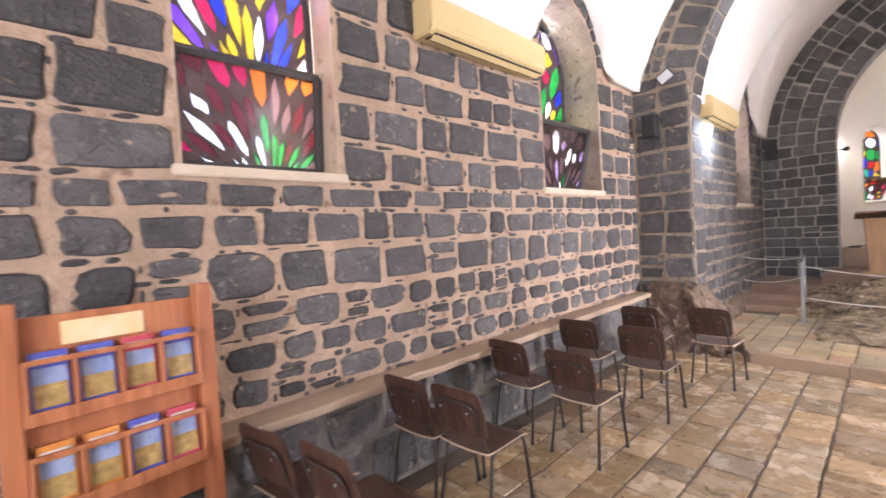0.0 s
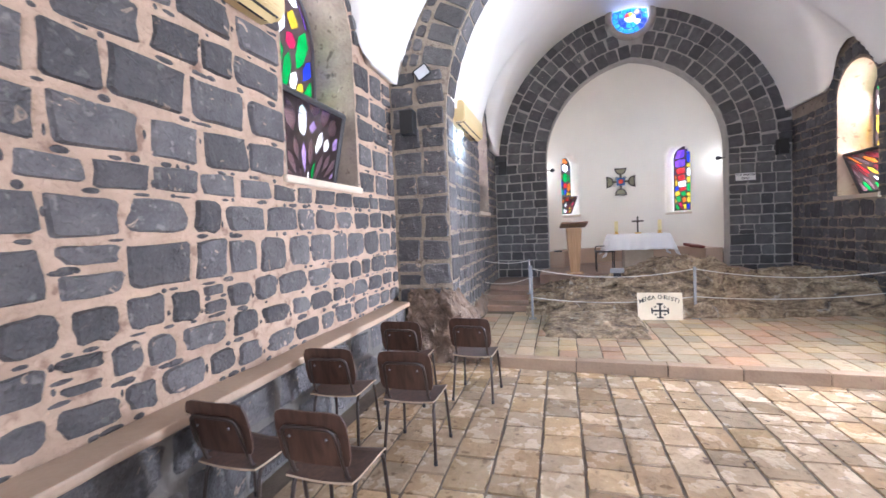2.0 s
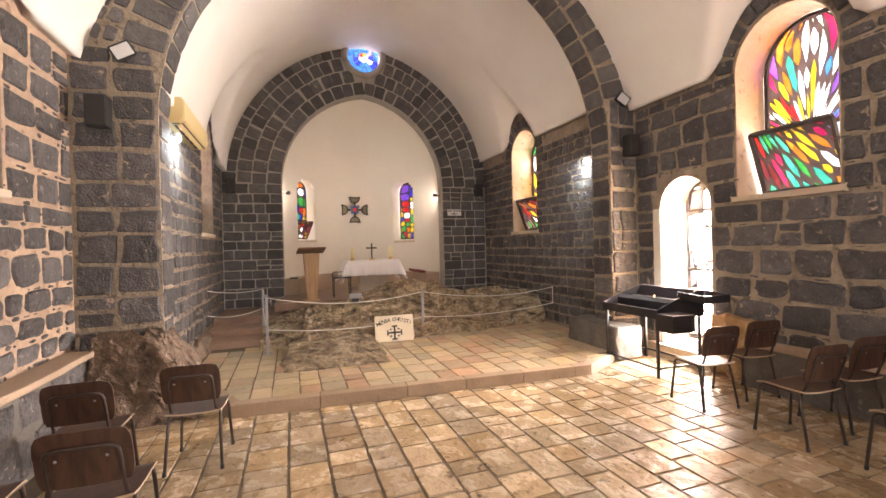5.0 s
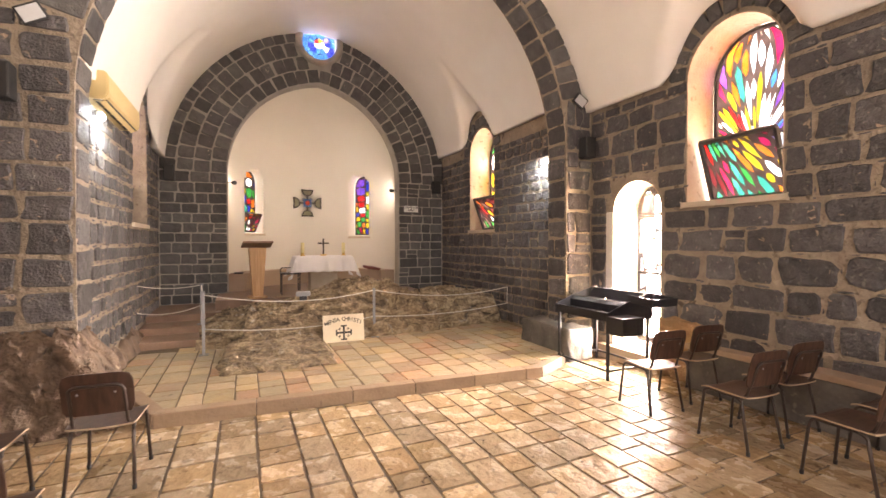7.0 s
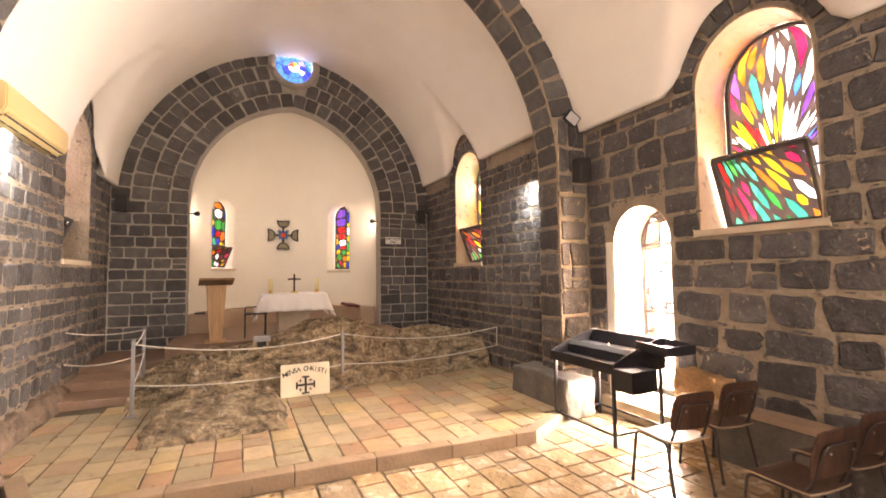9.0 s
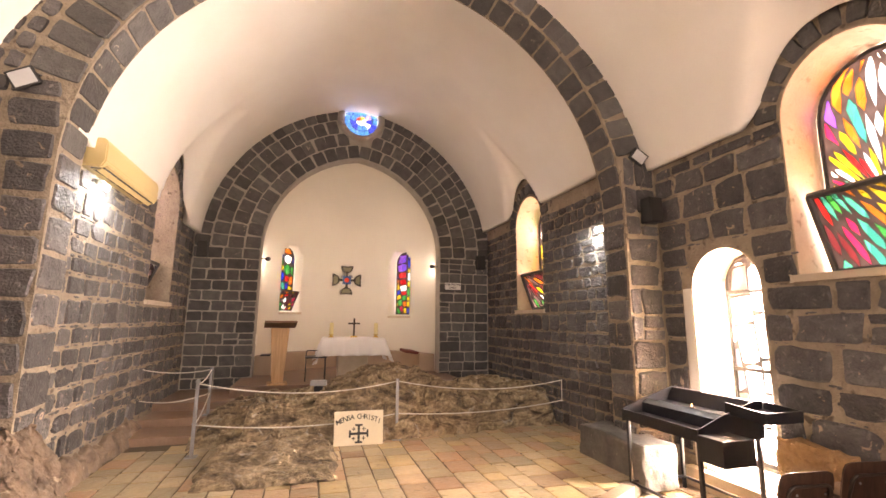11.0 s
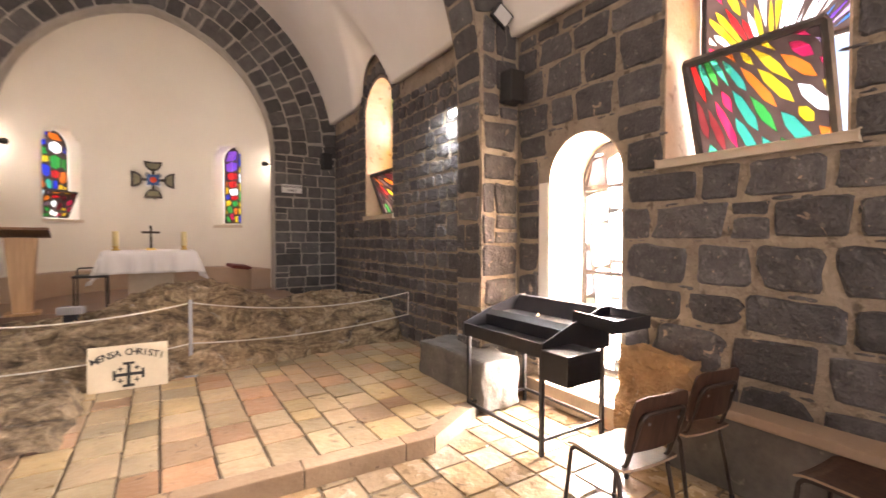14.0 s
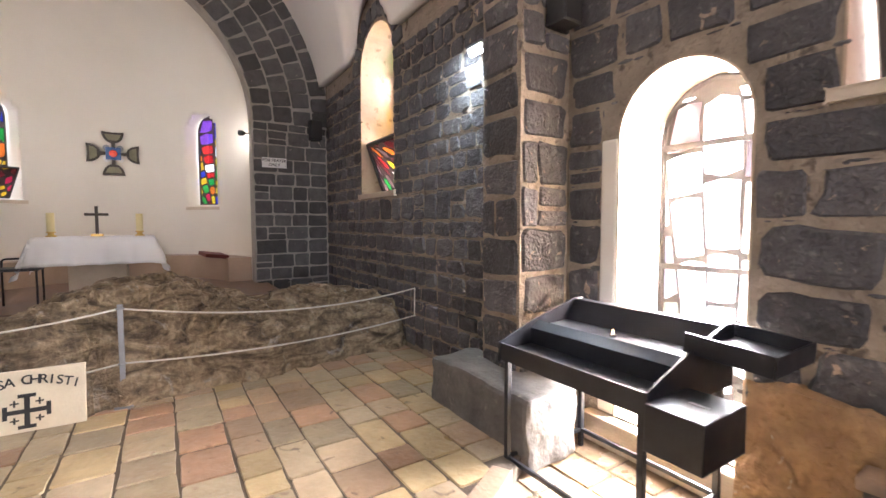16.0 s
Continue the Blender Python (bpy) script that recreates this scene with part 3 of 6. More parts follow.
def glass_panel(parent, shape, to3d, sectors, rings, paint, seed, focus=(0.5, -0.3), came=0.2, frame_w=0.035, lead_mat=None, ratio=1.0, tints=None, point=(0.2, 0.38)):
    """Long shards of coloured glass that fan out from a focus, set in resin inside a steel frame. shape maps (s, t) in the unit square to (u, v)."""
    rng = random.Random(seed)
    fs, ft = focus
    corners = [(s - fs, (t - ft) * ratio) for s in (0, 1) for t in (0, 1)]
    mid = math.atan2(sum(c[1] for c in corners), sum(c[0] for c in corners))
    turn = [(math.atan2(y, x) - mid + math.pi) % (2 * math.pi) - math.pi for x, y in corners]
    a_lo, a_hi = mid + min(turn) - 0.02, mid + max(turn) + 0.02
    near = min(math.hypot(max(-fs, 0, fs - 1), max(-ft, 0, ft - 1) * ratio), min(math.hypot(*c) for c in corners))
    far = max(math.hypot(*c) for c in corners)
    holes = []
    area = lambda p: 0.5 * abs(sum(a[0] * b[1] - b[0] * a[1] for a, b in zip(p, p[1:] + p[:1])))
    for k in range(sectors):
        a0, a1 = a_lo + (a_hi - a_lo) * k / sectors, a_lo + (a_hi - a_lo) * (k + 1) / sectors
        r = max(0.04, near) - rng.random() * (far - near) / rings
        while r < far:
            ln = (far - near) / rings * rng.uniform(0.55, 1.5)
            r0, r1, da = max(0.02, r), r + ln, a1 - a0
            g = came * rng.uniform(0.6, 1.5)
            if r1 > r0:
                e, sw = ln * rng.uniform(*point) * (1 if ln > da * r0 else 0.5), rng.uniform(-0.2, 0.2) * g * da
                b0, b1, am = a0 + g * da / 2, a1 - g * da / 2, (a0 + a1) / 2
                rim = min(0.3 * ln, g * 0.05 + 0.006)
                pts = [(r0 + rim, am + sw), (r0 + rim + e, b1 + sw), ((r0 + r1) / 2, b1 - sw), (r1 - rim - e, b1 - sw), (r1 - rim, am - sw), (r1 - rim - e, b0 - sw), ((r0 + r1) / 2, b0 - sw), (r0 + rim + e, b0 + sw)]
                poly = cut_to([(fs + q * math.cos(a), ft + q * math.sin(a) / ratio) for q, a in pts], 0.03, 0.955)
                if len(poly) > 2 and area(poly) > 0.0008:
                    cs, ct = sum(p[0] for p in poly) / len(poly), sum(p[1] for p in poly) / len(poly)
                    flat = [shape(*p) for p in poly]
                    holes.append(flat)
                    pane = bmesh.new()
                    pane.faces.new([pane.verts.new(to3d(u, v, -0.002)) for u, v in flat])
                    hue = paint(cs, ct, rng)
                    part("glass_piece", pane, tints[hue] if tints and hue in tints else GLASS[hue], parent)
            r += ln
    edge = [shape(0, k / 60) for k in range(61)] + [shape(k / 12, 1) for k in range(1, 13)] + [shape(1, 1 - k / 60) for k in range(1, 61)] + [shape(1 - k / 12, 0) for k in range(1, 12)]
    edge = [p for p, q in zip(edge, edge[1:] + edge[:1]) if math.hypot(p[0] - q[0], p[1] - q[1]) > 0.004]
    part("resin_matrix", slab(bmesh.new(), edge, to3d, -0.006, 0.006, holes), lead_mat or M_MATRIX, parent)
    fr = bmesh.new()
    pts = []
    for u, v in edge:
        p = to3d(u, v, 0.0)
        if not pts or (p - pts[-1]).length > 0.004:
            pts.append(p)
    tube(fr, pts, frame_w * 0.6, 6, closed=True)
    part("window_frame", fr, M_LEAD, parent, "dark steel window frame")


def rect_shape(u0, u1, v0, v1):
    return lambda s, t: (u0 + (u1 - u0) * s, v0 + (v1 - v0) * t)


def arch_shape(u0, u1, v0, spring, head):
    c, r = (u0 + u1) / 2, (u1 - u0) / 2

    def f(s, t):
        v = v0 + (head - v0) * t
        k = 1.0 if v <= spring else math.sqrt(max(0.0, 1 - ((v - spring) / (head - spring)) ** 2))
        return c + (2 * s - 1) * r * max(k, 0.02), v
    return f


def paint_flame(s, t, rng):
    s = 1 - s
    d = abs(s - 0.46 - 0.10 * t)
    if d < 0.12 + 0.08 * t:
        return rng.choice(["white", "white", "white", "white", "yellow"])
    if s < 0.5:
        return rng.choice(["red", "red", "orange", "yellow", "magenta", "teal", "white"] if t < 0.6 else ["yellow", "violet", "white", "orange", "blue"])
    return rng.choice(["lilac", "sky", "white", "lilac", "violet"] if t < 0.55 else ["violet", "magenta", "blue", "white", "lilac"])


def paint_hopper(s, t, rng):
    s = 1 - s
    a = math.degrees(math.atan2(1.9 - t, s + 0.1))
    if a > 77:
        return rng.choice(["teal", "teal", "teal", "red", "wine"])
    if a > 70:
        return rng.choice(["magenta", "green", "green", "magenta", "teal", "teal"])
    if a > 63:
        return rng.choice(["red", "teal", "teal", "orange", "magenta", "green"])
    if a > 51:
        return rng.choice(["yellow", "yellow", "yellow", "orange", "yellow", "white"])
    return rng.choice(["magenta", "lilac", "magenta", "violet"])


def paint_magenta(s, t, rng):
    if s < 0.42:
        return rng.choice(["magenta", "wine", "white", "wine", "magenta", "yellow", "wine"])
    if s < 0.62:
        return rng.choice(["yellow", "orange", "wine", "white"] if t > 0.5 else ["green", "smoke", "white", "green"])
    return rng.choice(["smoke", "wine", "smoke", "red", "orange"] if t > 0.5 else ["green", "smoke", "green", "wine"])


def paint_bright(s, t, rng):
    return rng.choice(["yellow", "blue", "green", "magenta", "white", "violet", "yellow", "violet", "yellow", "blue"])


def paint_clear(s, t, rng):
    if t < 0.40:
        return rng.choice(["yellow", "green"] + ["white"] * 8)
    if t > 0.80:
        return rng.choice(["blue", "red", "white", "white", "white", "orange"])
    return rng.choice(["white"] * 12 + ["sky", "magenta"])


def paint_dark(s, t, rng):
    return rng.choice(["white", "smoke", "smoke", "lilac", "smoke", "green" if t < 0.3 else "smoke"])


def paint_apse(s, t, rng):
    return rng.choice(["red", "yellow", "blue", "green", "magenta", "yellow", "red", "orange", "white"] if t < 0.75 else ["blue", "violet", "blue", "red"])


def paint_apse_left(s, t, rng):
    return rng.choice(["yellow", "yellow", "red", "green", "teal", "yellow", "orange", "blue", "white"])


def window(name, to3d, spec, depth, split, tilt, paints, seed, label, fans, focus, reveal=None, inset=(0.03, 0.03)):
    """A leaded window in a deep round-headed niche: fixed head above, tilted hopper panel below, stone sill and plastered reveal."""
    u0, u1, sill, spring, head = spec
    w = tagged(new(name), label, "window", kind="structure")
    low = lambda u, v, d: to3d(u, v, d + tilt[0] + (tilt[1] - tilt[0]) * min(1, max(0, (v - sill) / (split - sill))))
    glass_panel(w, arch_shape(u0 + 0.03, u1 - 0.03, split, spring, head - 0.03), lambda u, v, d: to3d(u, v, depth + d), *fans[0], paints[0], seed, focus[0], came=0.12, ratio=1.4)
    glass_panel(w, rect_shape(u0 + inset[0], u1 - inset[1], sill + 0.05, split - 0.01), low, *fans[1], paints[1], seed + 3, focus[1], came=0.22, frame_w=0.05, ratio=0.75)
    bm = box(bmesh.new(), u0 - 0.05, u1 + 0.05, 0, 1, 0, 1)
    for v in bm.verts:
        v.co = to3d(v.co.x, sill - 0.045 + 0.06 * v.co.z, -0.035 + (depth + 0.08) * v.co.y)
    bmesh.ops.bevel(bm, geom=bm.edges[:], offset=0.008, segments=2, affect="EDGES")
    part("window_sill", bm, M_SILL, w, "pale worn stone sill")
    outline = arch(u0, u1, sill, spring, 18, head)
    bm = bmesh.new()
    A = [bm.verts.new(to3d(u, v, -0.004)) for u, v in outline[1:]] + [bm.verts.new(to3d(*outline[0], -0.004))]
    B = [bm.verts.new(to3d(u, v, THICK + 0.1)) for u, v in outline[1:]] + [bm.verts.new(to3d(*outline[0], THICK + 0.1))]
    for k in range(len(A) - 1):
        bm.faces.new((A[k], A[k + 1], B[k + 1], B[k]))
    ob = part("reveal", bm, reveal or M_REVEAL, w, "flaking plaster reveal")
    so = ob.modifiers.new("thick", "SOLIDIFY")
    so.thickness, so.offset = 0.012, 0
    return w


window("window_right_near", right_near, WIN_R1, 0.46, 2.80, (0.39, 0.14), (paint_flame, paint_hopper), 2, "tall flame-patterned stained glass window with a tilted lower panel", ((30, 3.0), (14, 3.6)), ((0.52, -0.15), (1.1, 1.9)), inset=(0.15, 0.06))
window("window_left_middle", left_near, WIN_L2, 0.46, 2.90, (0.30, 0.12), (paint_bright, paint_dark), 5, "bright stained glass window with a tilted lower panel", ((13, 4), (13, 3.5)), ((0.4, -0.3), (0.6, -0.25)), M_MORTAR)
window("window_left_near", left_near, WIN_L1, 0.24, 2.80, (0.21, 0.16), (paint_bright, paint_magenta), 9, "stained glass window of magenta, yellow and green shards", ((15, 4), (17, 3.2)), ((0.55, -0.25), (0.62, -0.3)))
window("window_right_far", right_far, WIN_RF, 0.50, 2.58, (0.34, 0.08), (paint_bright, paint_magenta), 12, "narrow stained glass window in a deep cream reveal", ((10, 4), (11, 3.5)), ((0.5, -0.3), (1.2, 1.2)))
window("window_left_far", left_far, WIN_LF, 0.60, 2.55, (0.45, 0.2), (paint_bright, paint_dark), 15, "stained glass window in a deep dark niche", ((8, 6), (8, 4)), ((0.5, -0.3), (0.5, -0.3)), M_MORTAR)

# door with its leaded glass leaf
door = tagged(new("door_side"), "round-headed side doorway with a bright leaded glass leaf", "door", kind="structure")
door_at = lambda u, v, d: right_near(u, v, 0.46 + d)
glass_panel(door, arch_shape(DOOR[0] + 0.03, DOOR[1] - 0.03, 0.24, DOOR[3], DOOR[4] - 0.02), door_at, 6, 6, paint_clear, 21, (0.35, -0.8), came=0.10, point=(0.02, 0.07), lead_mat=M_LEAD, ratio=2.4, tints=DENSE)
bm = bmesh.new()
for v in (1.20, 2.02):
    box(bm, DOOR[0] + 0.02, DOOR[1] - 0.02, YR - 0.49, YR - 0.44, v - 0.02, v + 0.02, 0.004)
part("crossbar", bm, M_LEAD, door)
bm = box(bmesh.new(), DOOR[0] - 0.02, DOOR[1] + 0.2, YR - 0.8, YR + 0.10, 0.0, 0.19, 0.012)
part("threshold", bm, M_LIME, door, "worn pale limestone threshold")
outline = arch(DOOR[0], DOOR[1], 0.19, DOOR[3], 18, DOOR[4])
bm = bmesh.new()
A = [[bm.verts.new(right_near(u, v, d)) for u, v in outline[1:] + outline[:1]] for d in (-0.004, THICK + 0.1)]
for k in range(len(A[0]) - 1):
    bm.faces.new((A[0][k], A[0][k + 1], A[1][k + 1], A[1][k]))
ob = part("reveal", bm, M_REVEAL, door, "sunlit white plaster reveal")
so = ob.modifiers.new("thick", "SOLIDIFY")
so.thickness, so.offset = 0.012, 0
bm = box(bmesh.new(), DOOR[1] + 0.003, DOOR[1] + 0.13, YR - 0.3, YR + 0.012, 0.2, 2.06, 0.02)
part("jamb_plaster", bm, M_APSE, door, "white plastered jamb")

# apse windows
for k, (wa, s, h) in enumerate(AWIN):
    cx, cy = AX + AR * math.cos(wa), APSE_C + AR * math.sin(wa)
    tan = Vector((-math.sin(wa), math.cos(wa), 0))
    nor = Vector((math.cos(wa), math.sin(wa), 0))
    at = lambda u, v, d, cx=cx, cy=cy, tan=tan, nor=nor: Vector((cx, cy, v)) + tan * u + nor * (d + 0.24)
    w = tagged(new("window_apse_%d" % (k + 1)), "small round-headed stained glass window in the apse", "window", kind="structure")
    hw = AW_HALF * AR - 0.05
    if k == 0:
        tilt = lambda u, v, d, at=at: at(u, v, d - 0.22 * max(0.0, (v - 1.9)) / 0.42)
        glass_panel(w, arch_shape(-hw, hw, 2.36, h, h + 0.30), at, 6, 6, paint_apse_left, 31, (0.4, -0.3), came=0.14, frame_w=0.02, ratio=2.0, point=(0.08, 0.25))
        glass_panel(w, rect_shape(-hw, hw, 1.90, 2.34), tilt, 8, 4, paint_magenta, 33, (0.5, -0.4), came=0.2, frame_w=0.02)
    else:
        glass_panel(w, arch_shape(-hw, hw, s + 0.02, h, h + 0.30), at, 7, 9, paint_apse, 36, (0.4, -0.2), came=0.14, frame_w=0.02, ratio=3.0, point=(0.08, 0.25))
    bm = slab(bmesh.new(), [(-hw - 0.08, s - 0.05), (hw + 0.08, s - 0.05), (hw + 0.08, s + 0.005), (-hw - 0.08, s + 0.005)], at, -0.27, 0.06)
    part("window_sill", bm, M_SILL, w)
    bm = bmesh.new()
    ol = arch(-hw - 0.01, hw + 0.01, s, h, 12, h + 0.31)
    A = [[bm.verts.new(at(u * g, v + (0.03 if g > 1 else 0), d)) for u, v in ol[1:] + ol[:1]] for d, g in ((-0.24, 1.2), (0.25, 1.0))]
    for q in range(len(A[0]) - 1):
        bm.faces.new((A[0][q], A[0][q + 1], A[1][q + 1], A[1][q]))
    ob = part("reveal", bm, M_APSE, w)
    so = ob.modifiers.new("thick", "SOLIDIFY")
    so.thickness, so.offset = 0.02, 0

# rose window
rose = tagged(new("window_rose"), "round blue stained glass window with a grey stone rim", "window", kind="structure")


def rose_pieces():
    rng = random.Random(4)
    at = lambda r, a: Vector((XE + 0.06, ROSE_C + r * math.cos(a), ROSE_Z + r * math.sin(a)))
    lead = bmesh.new()
    for r0, r1, n, cols in ((0.0, 0.11, 5, ["white", "red", "yellow", "white"]), (0.11, 0.24, 11, ["sky", "sky", "white", "lilac", "blue"]), (0.24, 0.365, 17, ["sky", "blue", "sky", "lilac", "sky"])):
        for k in range(n):
            a0, a1 = 6.28318 * k / n, 6.28318 * (k + 1) / n
            mids = [at(r0, a0), at(r1, a0), at(r1, (a0 + a1) / 2), at(r1, a1)] + ([at(r0, a1), at(r0, (a0 + a1) / 2)] if r0 else [])
            c = sum(mids, Vector()) / len(mids)
            inner = [c + (p - c) * 0.88 for p in mids]
            pane = bmesh.new()
            pane.faces.new([pane.verts.new(p) for p in inner])
            part("glass_piece", pane, GLASS[rng.choice(cols)], rose)
            F, G = [lead.verts.new(p) for p in mids], [lead.verts.new(p - Vector((0.006, 0, 0))) for p in inner]
            for q in range(len(F)):
                lead.faces.new((F[q], F[(q + 1) % len(F)], G[(q + 1) % len(F)], G[q]))
    part("lead_came", lead, M_LEAD, rose)
    bm = bmesh.new()
    tube(bm, [(XE - 0.01, ROSE_C + 0.44 * math.cos(6.28318 * k / 40), ROSE_Z + 0.44 * math.sin(6.28318 * k / 40)) for k in range(40)], 0.075, 8, closed=True)
    part("rim", bm, M_MORTAR_GREY, rose, "grey cement rim", smooth=True)


rose_pieces()


# ---- furniture and fixtures ----
def chair():
    c = thing("chair", "dark brown plywood school chair on a bent tube frame", "chair", "rows of chapel chairs")
    s, b = 0.44, 0.80
    n = 10
    seat = bmesh.new()
    P = []
    for i in range(n + 1):
        for j in range(n + 1):
            x, y = -0.19 + 0.385 * i / n, -0.195 + 0.39 * j / n
            y *= 1 - 0.05 * abs(2 * i / n - 1) ** 6
            z = s - 0.012 * (1 - (2 * j / n - 1) ** 2) - 0.02 * max(0, (i / n - 0.8) * 5) ** 2
            P.append((x, y, z))
    T = [seat.verts.new(p) for p in P]
    U = [seat.verts.new((p[0], p[1], p[2] - 0.012)) for p in P]
    w = n + 1
    for i in range(n):
        for j in range(n):
            a = i * w + j
            seat.faces.new((T[a], T[a + w], T[a + w + 1], T[a + 1]))
            seat.faces.new((U[a], U[a + 1], U[a + w + 1], U[a + w]))
    rim = [j for j in range(n)] + [i * w + n for i in range(n)] + [n * w + n - j for j in range(n)] + [(n - i) * w for i in range(n)]
    edge_faces = []
    for k in range(len(rim)):
        a, d = rim[k], rim[(k + 1) % len(rim)]
        edge_faces.append(seat.faces.new((T[a], T[d], U[d], U[a])))
    for f in edge_faces:
        f.material_index = 1
    part("seat", seat, [M_CHAIRWOOD, M_PLYEDGE], c, "brown plywood seat with a pale edge")
    back = bmesh.new()
    rows = []
    for d in (0.0, -0.011):
        g = []
        for i in range(9):
            for j in range(11):
                t, q = i / 8, 2 * j / 10 - 1
                hw = 0.195 * (1 - 0.10 * abs(2 * t - 1) ** 5)
                z = 0.52 + (b - 0.52) * t * (1 - 0.06 * abs(q) ** 6 * (1 if t > 0.5 else -1))
                x = -0.185 - 0.055 * t - 0.018 * (1 - q * q) + d
                g.append(back.verts.new((x, q * hw, z)))
        rows.append(g)
    for g in rows:
        for i in range(8):
            for j in range(10):
                a = i * 11 + j
                back.faces.new((g[a], g[a + 1], g[a + 12], g[a + 11]))
    rim = [j for j in range(10)] + [i * 11 + 10 for i in range(8)] + [8 * 11 + 10 - j for j in range(10)] + [(8 - i) * 11 for i in range(8)]
    for k in range(len(rim)):
        a, d = rim[k], rim[(k + 1) % len(rim)]
        back.faces.new((rows[0][a], rows[0][d], rows[1][d], rows[1][a]))
    part("backrest", back, M_CHAIRWOOD, c, "curved brown plywood backrest")
    for y in (-0.17, 0.17):
        bm = tube(bmesh.new(), bent([(0.215, y * 1.12, 0.0), (0.175, y, s - 0.03), (-0.14, y, s - 0.028), (-0.215, y * 1.12, 0.0)], 0.05), 0.0115, 8)
        part("leg_frame", bm, M_CHAIRFRAME, c, smooth=True)
        for x in (0.214, -0.214):
            part("foot", tube(bmesh.new(), [(x, y * 1.12, 0.0), (x * 0.985, y * 1.118, 0.03)], 0.014, 8), M_BLACKPLASTIC, c)
    bm = tube(bmesh.new(), bent([(0.02, -0.15, s - 0.03), (-0.16, -0.15, s - 0.02), (-0.262, -0.145, 0.72), (-0.262, 0.145, 0.72), (-0.16, 0.15, s - 0.02), (0.02, 0.15, s - 0.03)], 0.05), 0.011, 8)
    part("back_frame", bm, M_CHAIRFRAME, c, smooth=True)
    part("crossbar", tube(bmesh.new(), [(0.12, -0.17, s - 0.03), (0.12, 0.17, s - 0.03)], 0.009, 6), M_CHAIRFRAME, c)
    for y in (-0.1, 0.1):
        bm = lathe(bmesh.new(), [(0.008, 0), (0.007, 0.004), (0.003, 0.006)], 8, pose(-0.255, y, 0.67, 0, -97, 0))
        part("rivet", bm, M_GREYSTEEL, c)
    return c


proto = chair()
LEFT_OUT = [(1.12, 1.73, 4), (1.98, 1.78, 2), (2.98, 1.62, -2), (3.98, 1.52, 0), (5.10, 1.28, -3)]
LEFT_IN = [(0.20, 1.82, 6), (1.02, 2.18, 10), (1.92, 2.17, 3), (3.00, 2.17, -3), (4.0, 2.12, 2), (4.92, 1.90, 0)]
proto.matrix_basis = pose(LEFT_OUT[0][0], LEFT_OUT[0][1], 0, 0, 0, LEFT_OUT[0][2])
for x, y, a in LEFT_OUT[1:] + LEFT_IN:
    copy_thing(proto, pose(x, y, 0, 0, 0, a))
for x, y, a in ((4.50, -3.24, -7), (3.65, -3.25, -5), (2.92, -3.30, -4), (4.54, -3.86, -8), (3.70, -3.88, -6), (2.90, -3.86, -5), (1.75, -3.3, -3)):
    copy_thing(proto, pose(x, y, 0, 0, 0, a))


def candle_table():
    t = thing("candle_table", "black steel votive candle stand with tiered trays", "candle stand")
    bm = bmesh.new()
    # stepped trough: front tray, middle ledge, back ledge
    prof = [(-3.42, 0.70), (-3.42, 0.80), (-3.435, 0.80), (-3.435, 0.755), (-3.66, 0.765), (-3.66, 0.86), (-3.72, 0.90), (-3.74, 0.865), (-3.98, 0.875), (-4.06, 1.00), (-4.13, 1.00), (-4.13, 0.70)]
    A = [[bm.verts.new((x, y, z)) for y, z in prof] for x in (6.16, 5.24)]
    for k in range(len(prof)):
        q = (k + 1) % len(prof)
        bm.faces.new((A[0][k], A[0][q], A[1][q], A[1][k]))
    for e in A:
        bm.faces.new(e)
    part("tray", bm, M_BLACKSTEEL, t, "black tiered candle tray")
    for x in (6.165, 5.235):
        bm = bmesh.new()
        pr = [(-3.41, 0.69), (-3.41, 0.805), (-3.70, 0.91), (-4.06, 1.01), (-4.14, 1.01), (-4.14, 0.69)]
        A = [[bm.verts.new((x + d, y, z)) for y, z in pr] for d in (-0.006, 0.006)]
        for k in range(6):
            bm.faces.new((A[0][k], A[0][(k + 1) % 6], A[1][(k + 1) % 6], A[1][k]))
        for e in A:
            bm.faces.new(e)
        part("end_plate", bm, M_BLACKSTEEL, t)
    for x, y, h in ((6.13, -3.45, 0.70), (5.27, -3.45, 0.70), (6.13, -4.10, 0.70), (5.27, -4.10, 0.70)):
        part("leg", box(bmesh.new(), x - 0.015, x + 0.015, y - 0.015, y + 0.015, 0.0, h, 0.003), M_BLACKSTEEL, t)
    for a, b in (((6.13, -3.45), (5.27, -3.45)), ((6.13, -4.10), (5.27, -4.10))):
        part("rail", box(bmesh.new(), b[0], a[0], a[1] - 0.011, a[1] + 0.011, 0.10, 0.125, 0.003), M_BLACKSTEEL, t)
    for x in (6.13, 5.27):
        part("rail", box(bmesh.new(), x - 0.011, x + 0.011, -4.10, -3.45, 0.101, 0.124, 0.003), M_BLACKSTEEL, t)
    # money box in front and sloping side tray
    box_ob = part("money_box", box(bmesh.new(), 4.99, 5.228, -3.72, -3.39, 0.57, 0.77, 0.006), M_BLACKSTEEL, t, "black steel money box with a slot")
    part("slot", box(bmesh.new(), 5.05, 5.13, -3.56, -3.54, 0.7705, 0.774), M_GREYSTEEL, box_ob)
    bm = bmesh.new()
    m = pose(5.10, -3.97, 0.92, 0, -4, 0)
    box(bm, -0.18, 0.175, -0.20, 0.20, -0.006, 0.006, 0.0, m)
    for q in ((-0.18, 0.175, -0.205, -0.195), (-0.18, 0.175, 0.195, 0.205), (-0.186, -0.176, -0.2, 0.2)):
        box(bm, q[0], q[1], q[2], q[3], -0.02, 0.07, 0.0, m)
    part("side_tray", bm, M_BLACKSTEEL, t, "black open side tray")
    return t


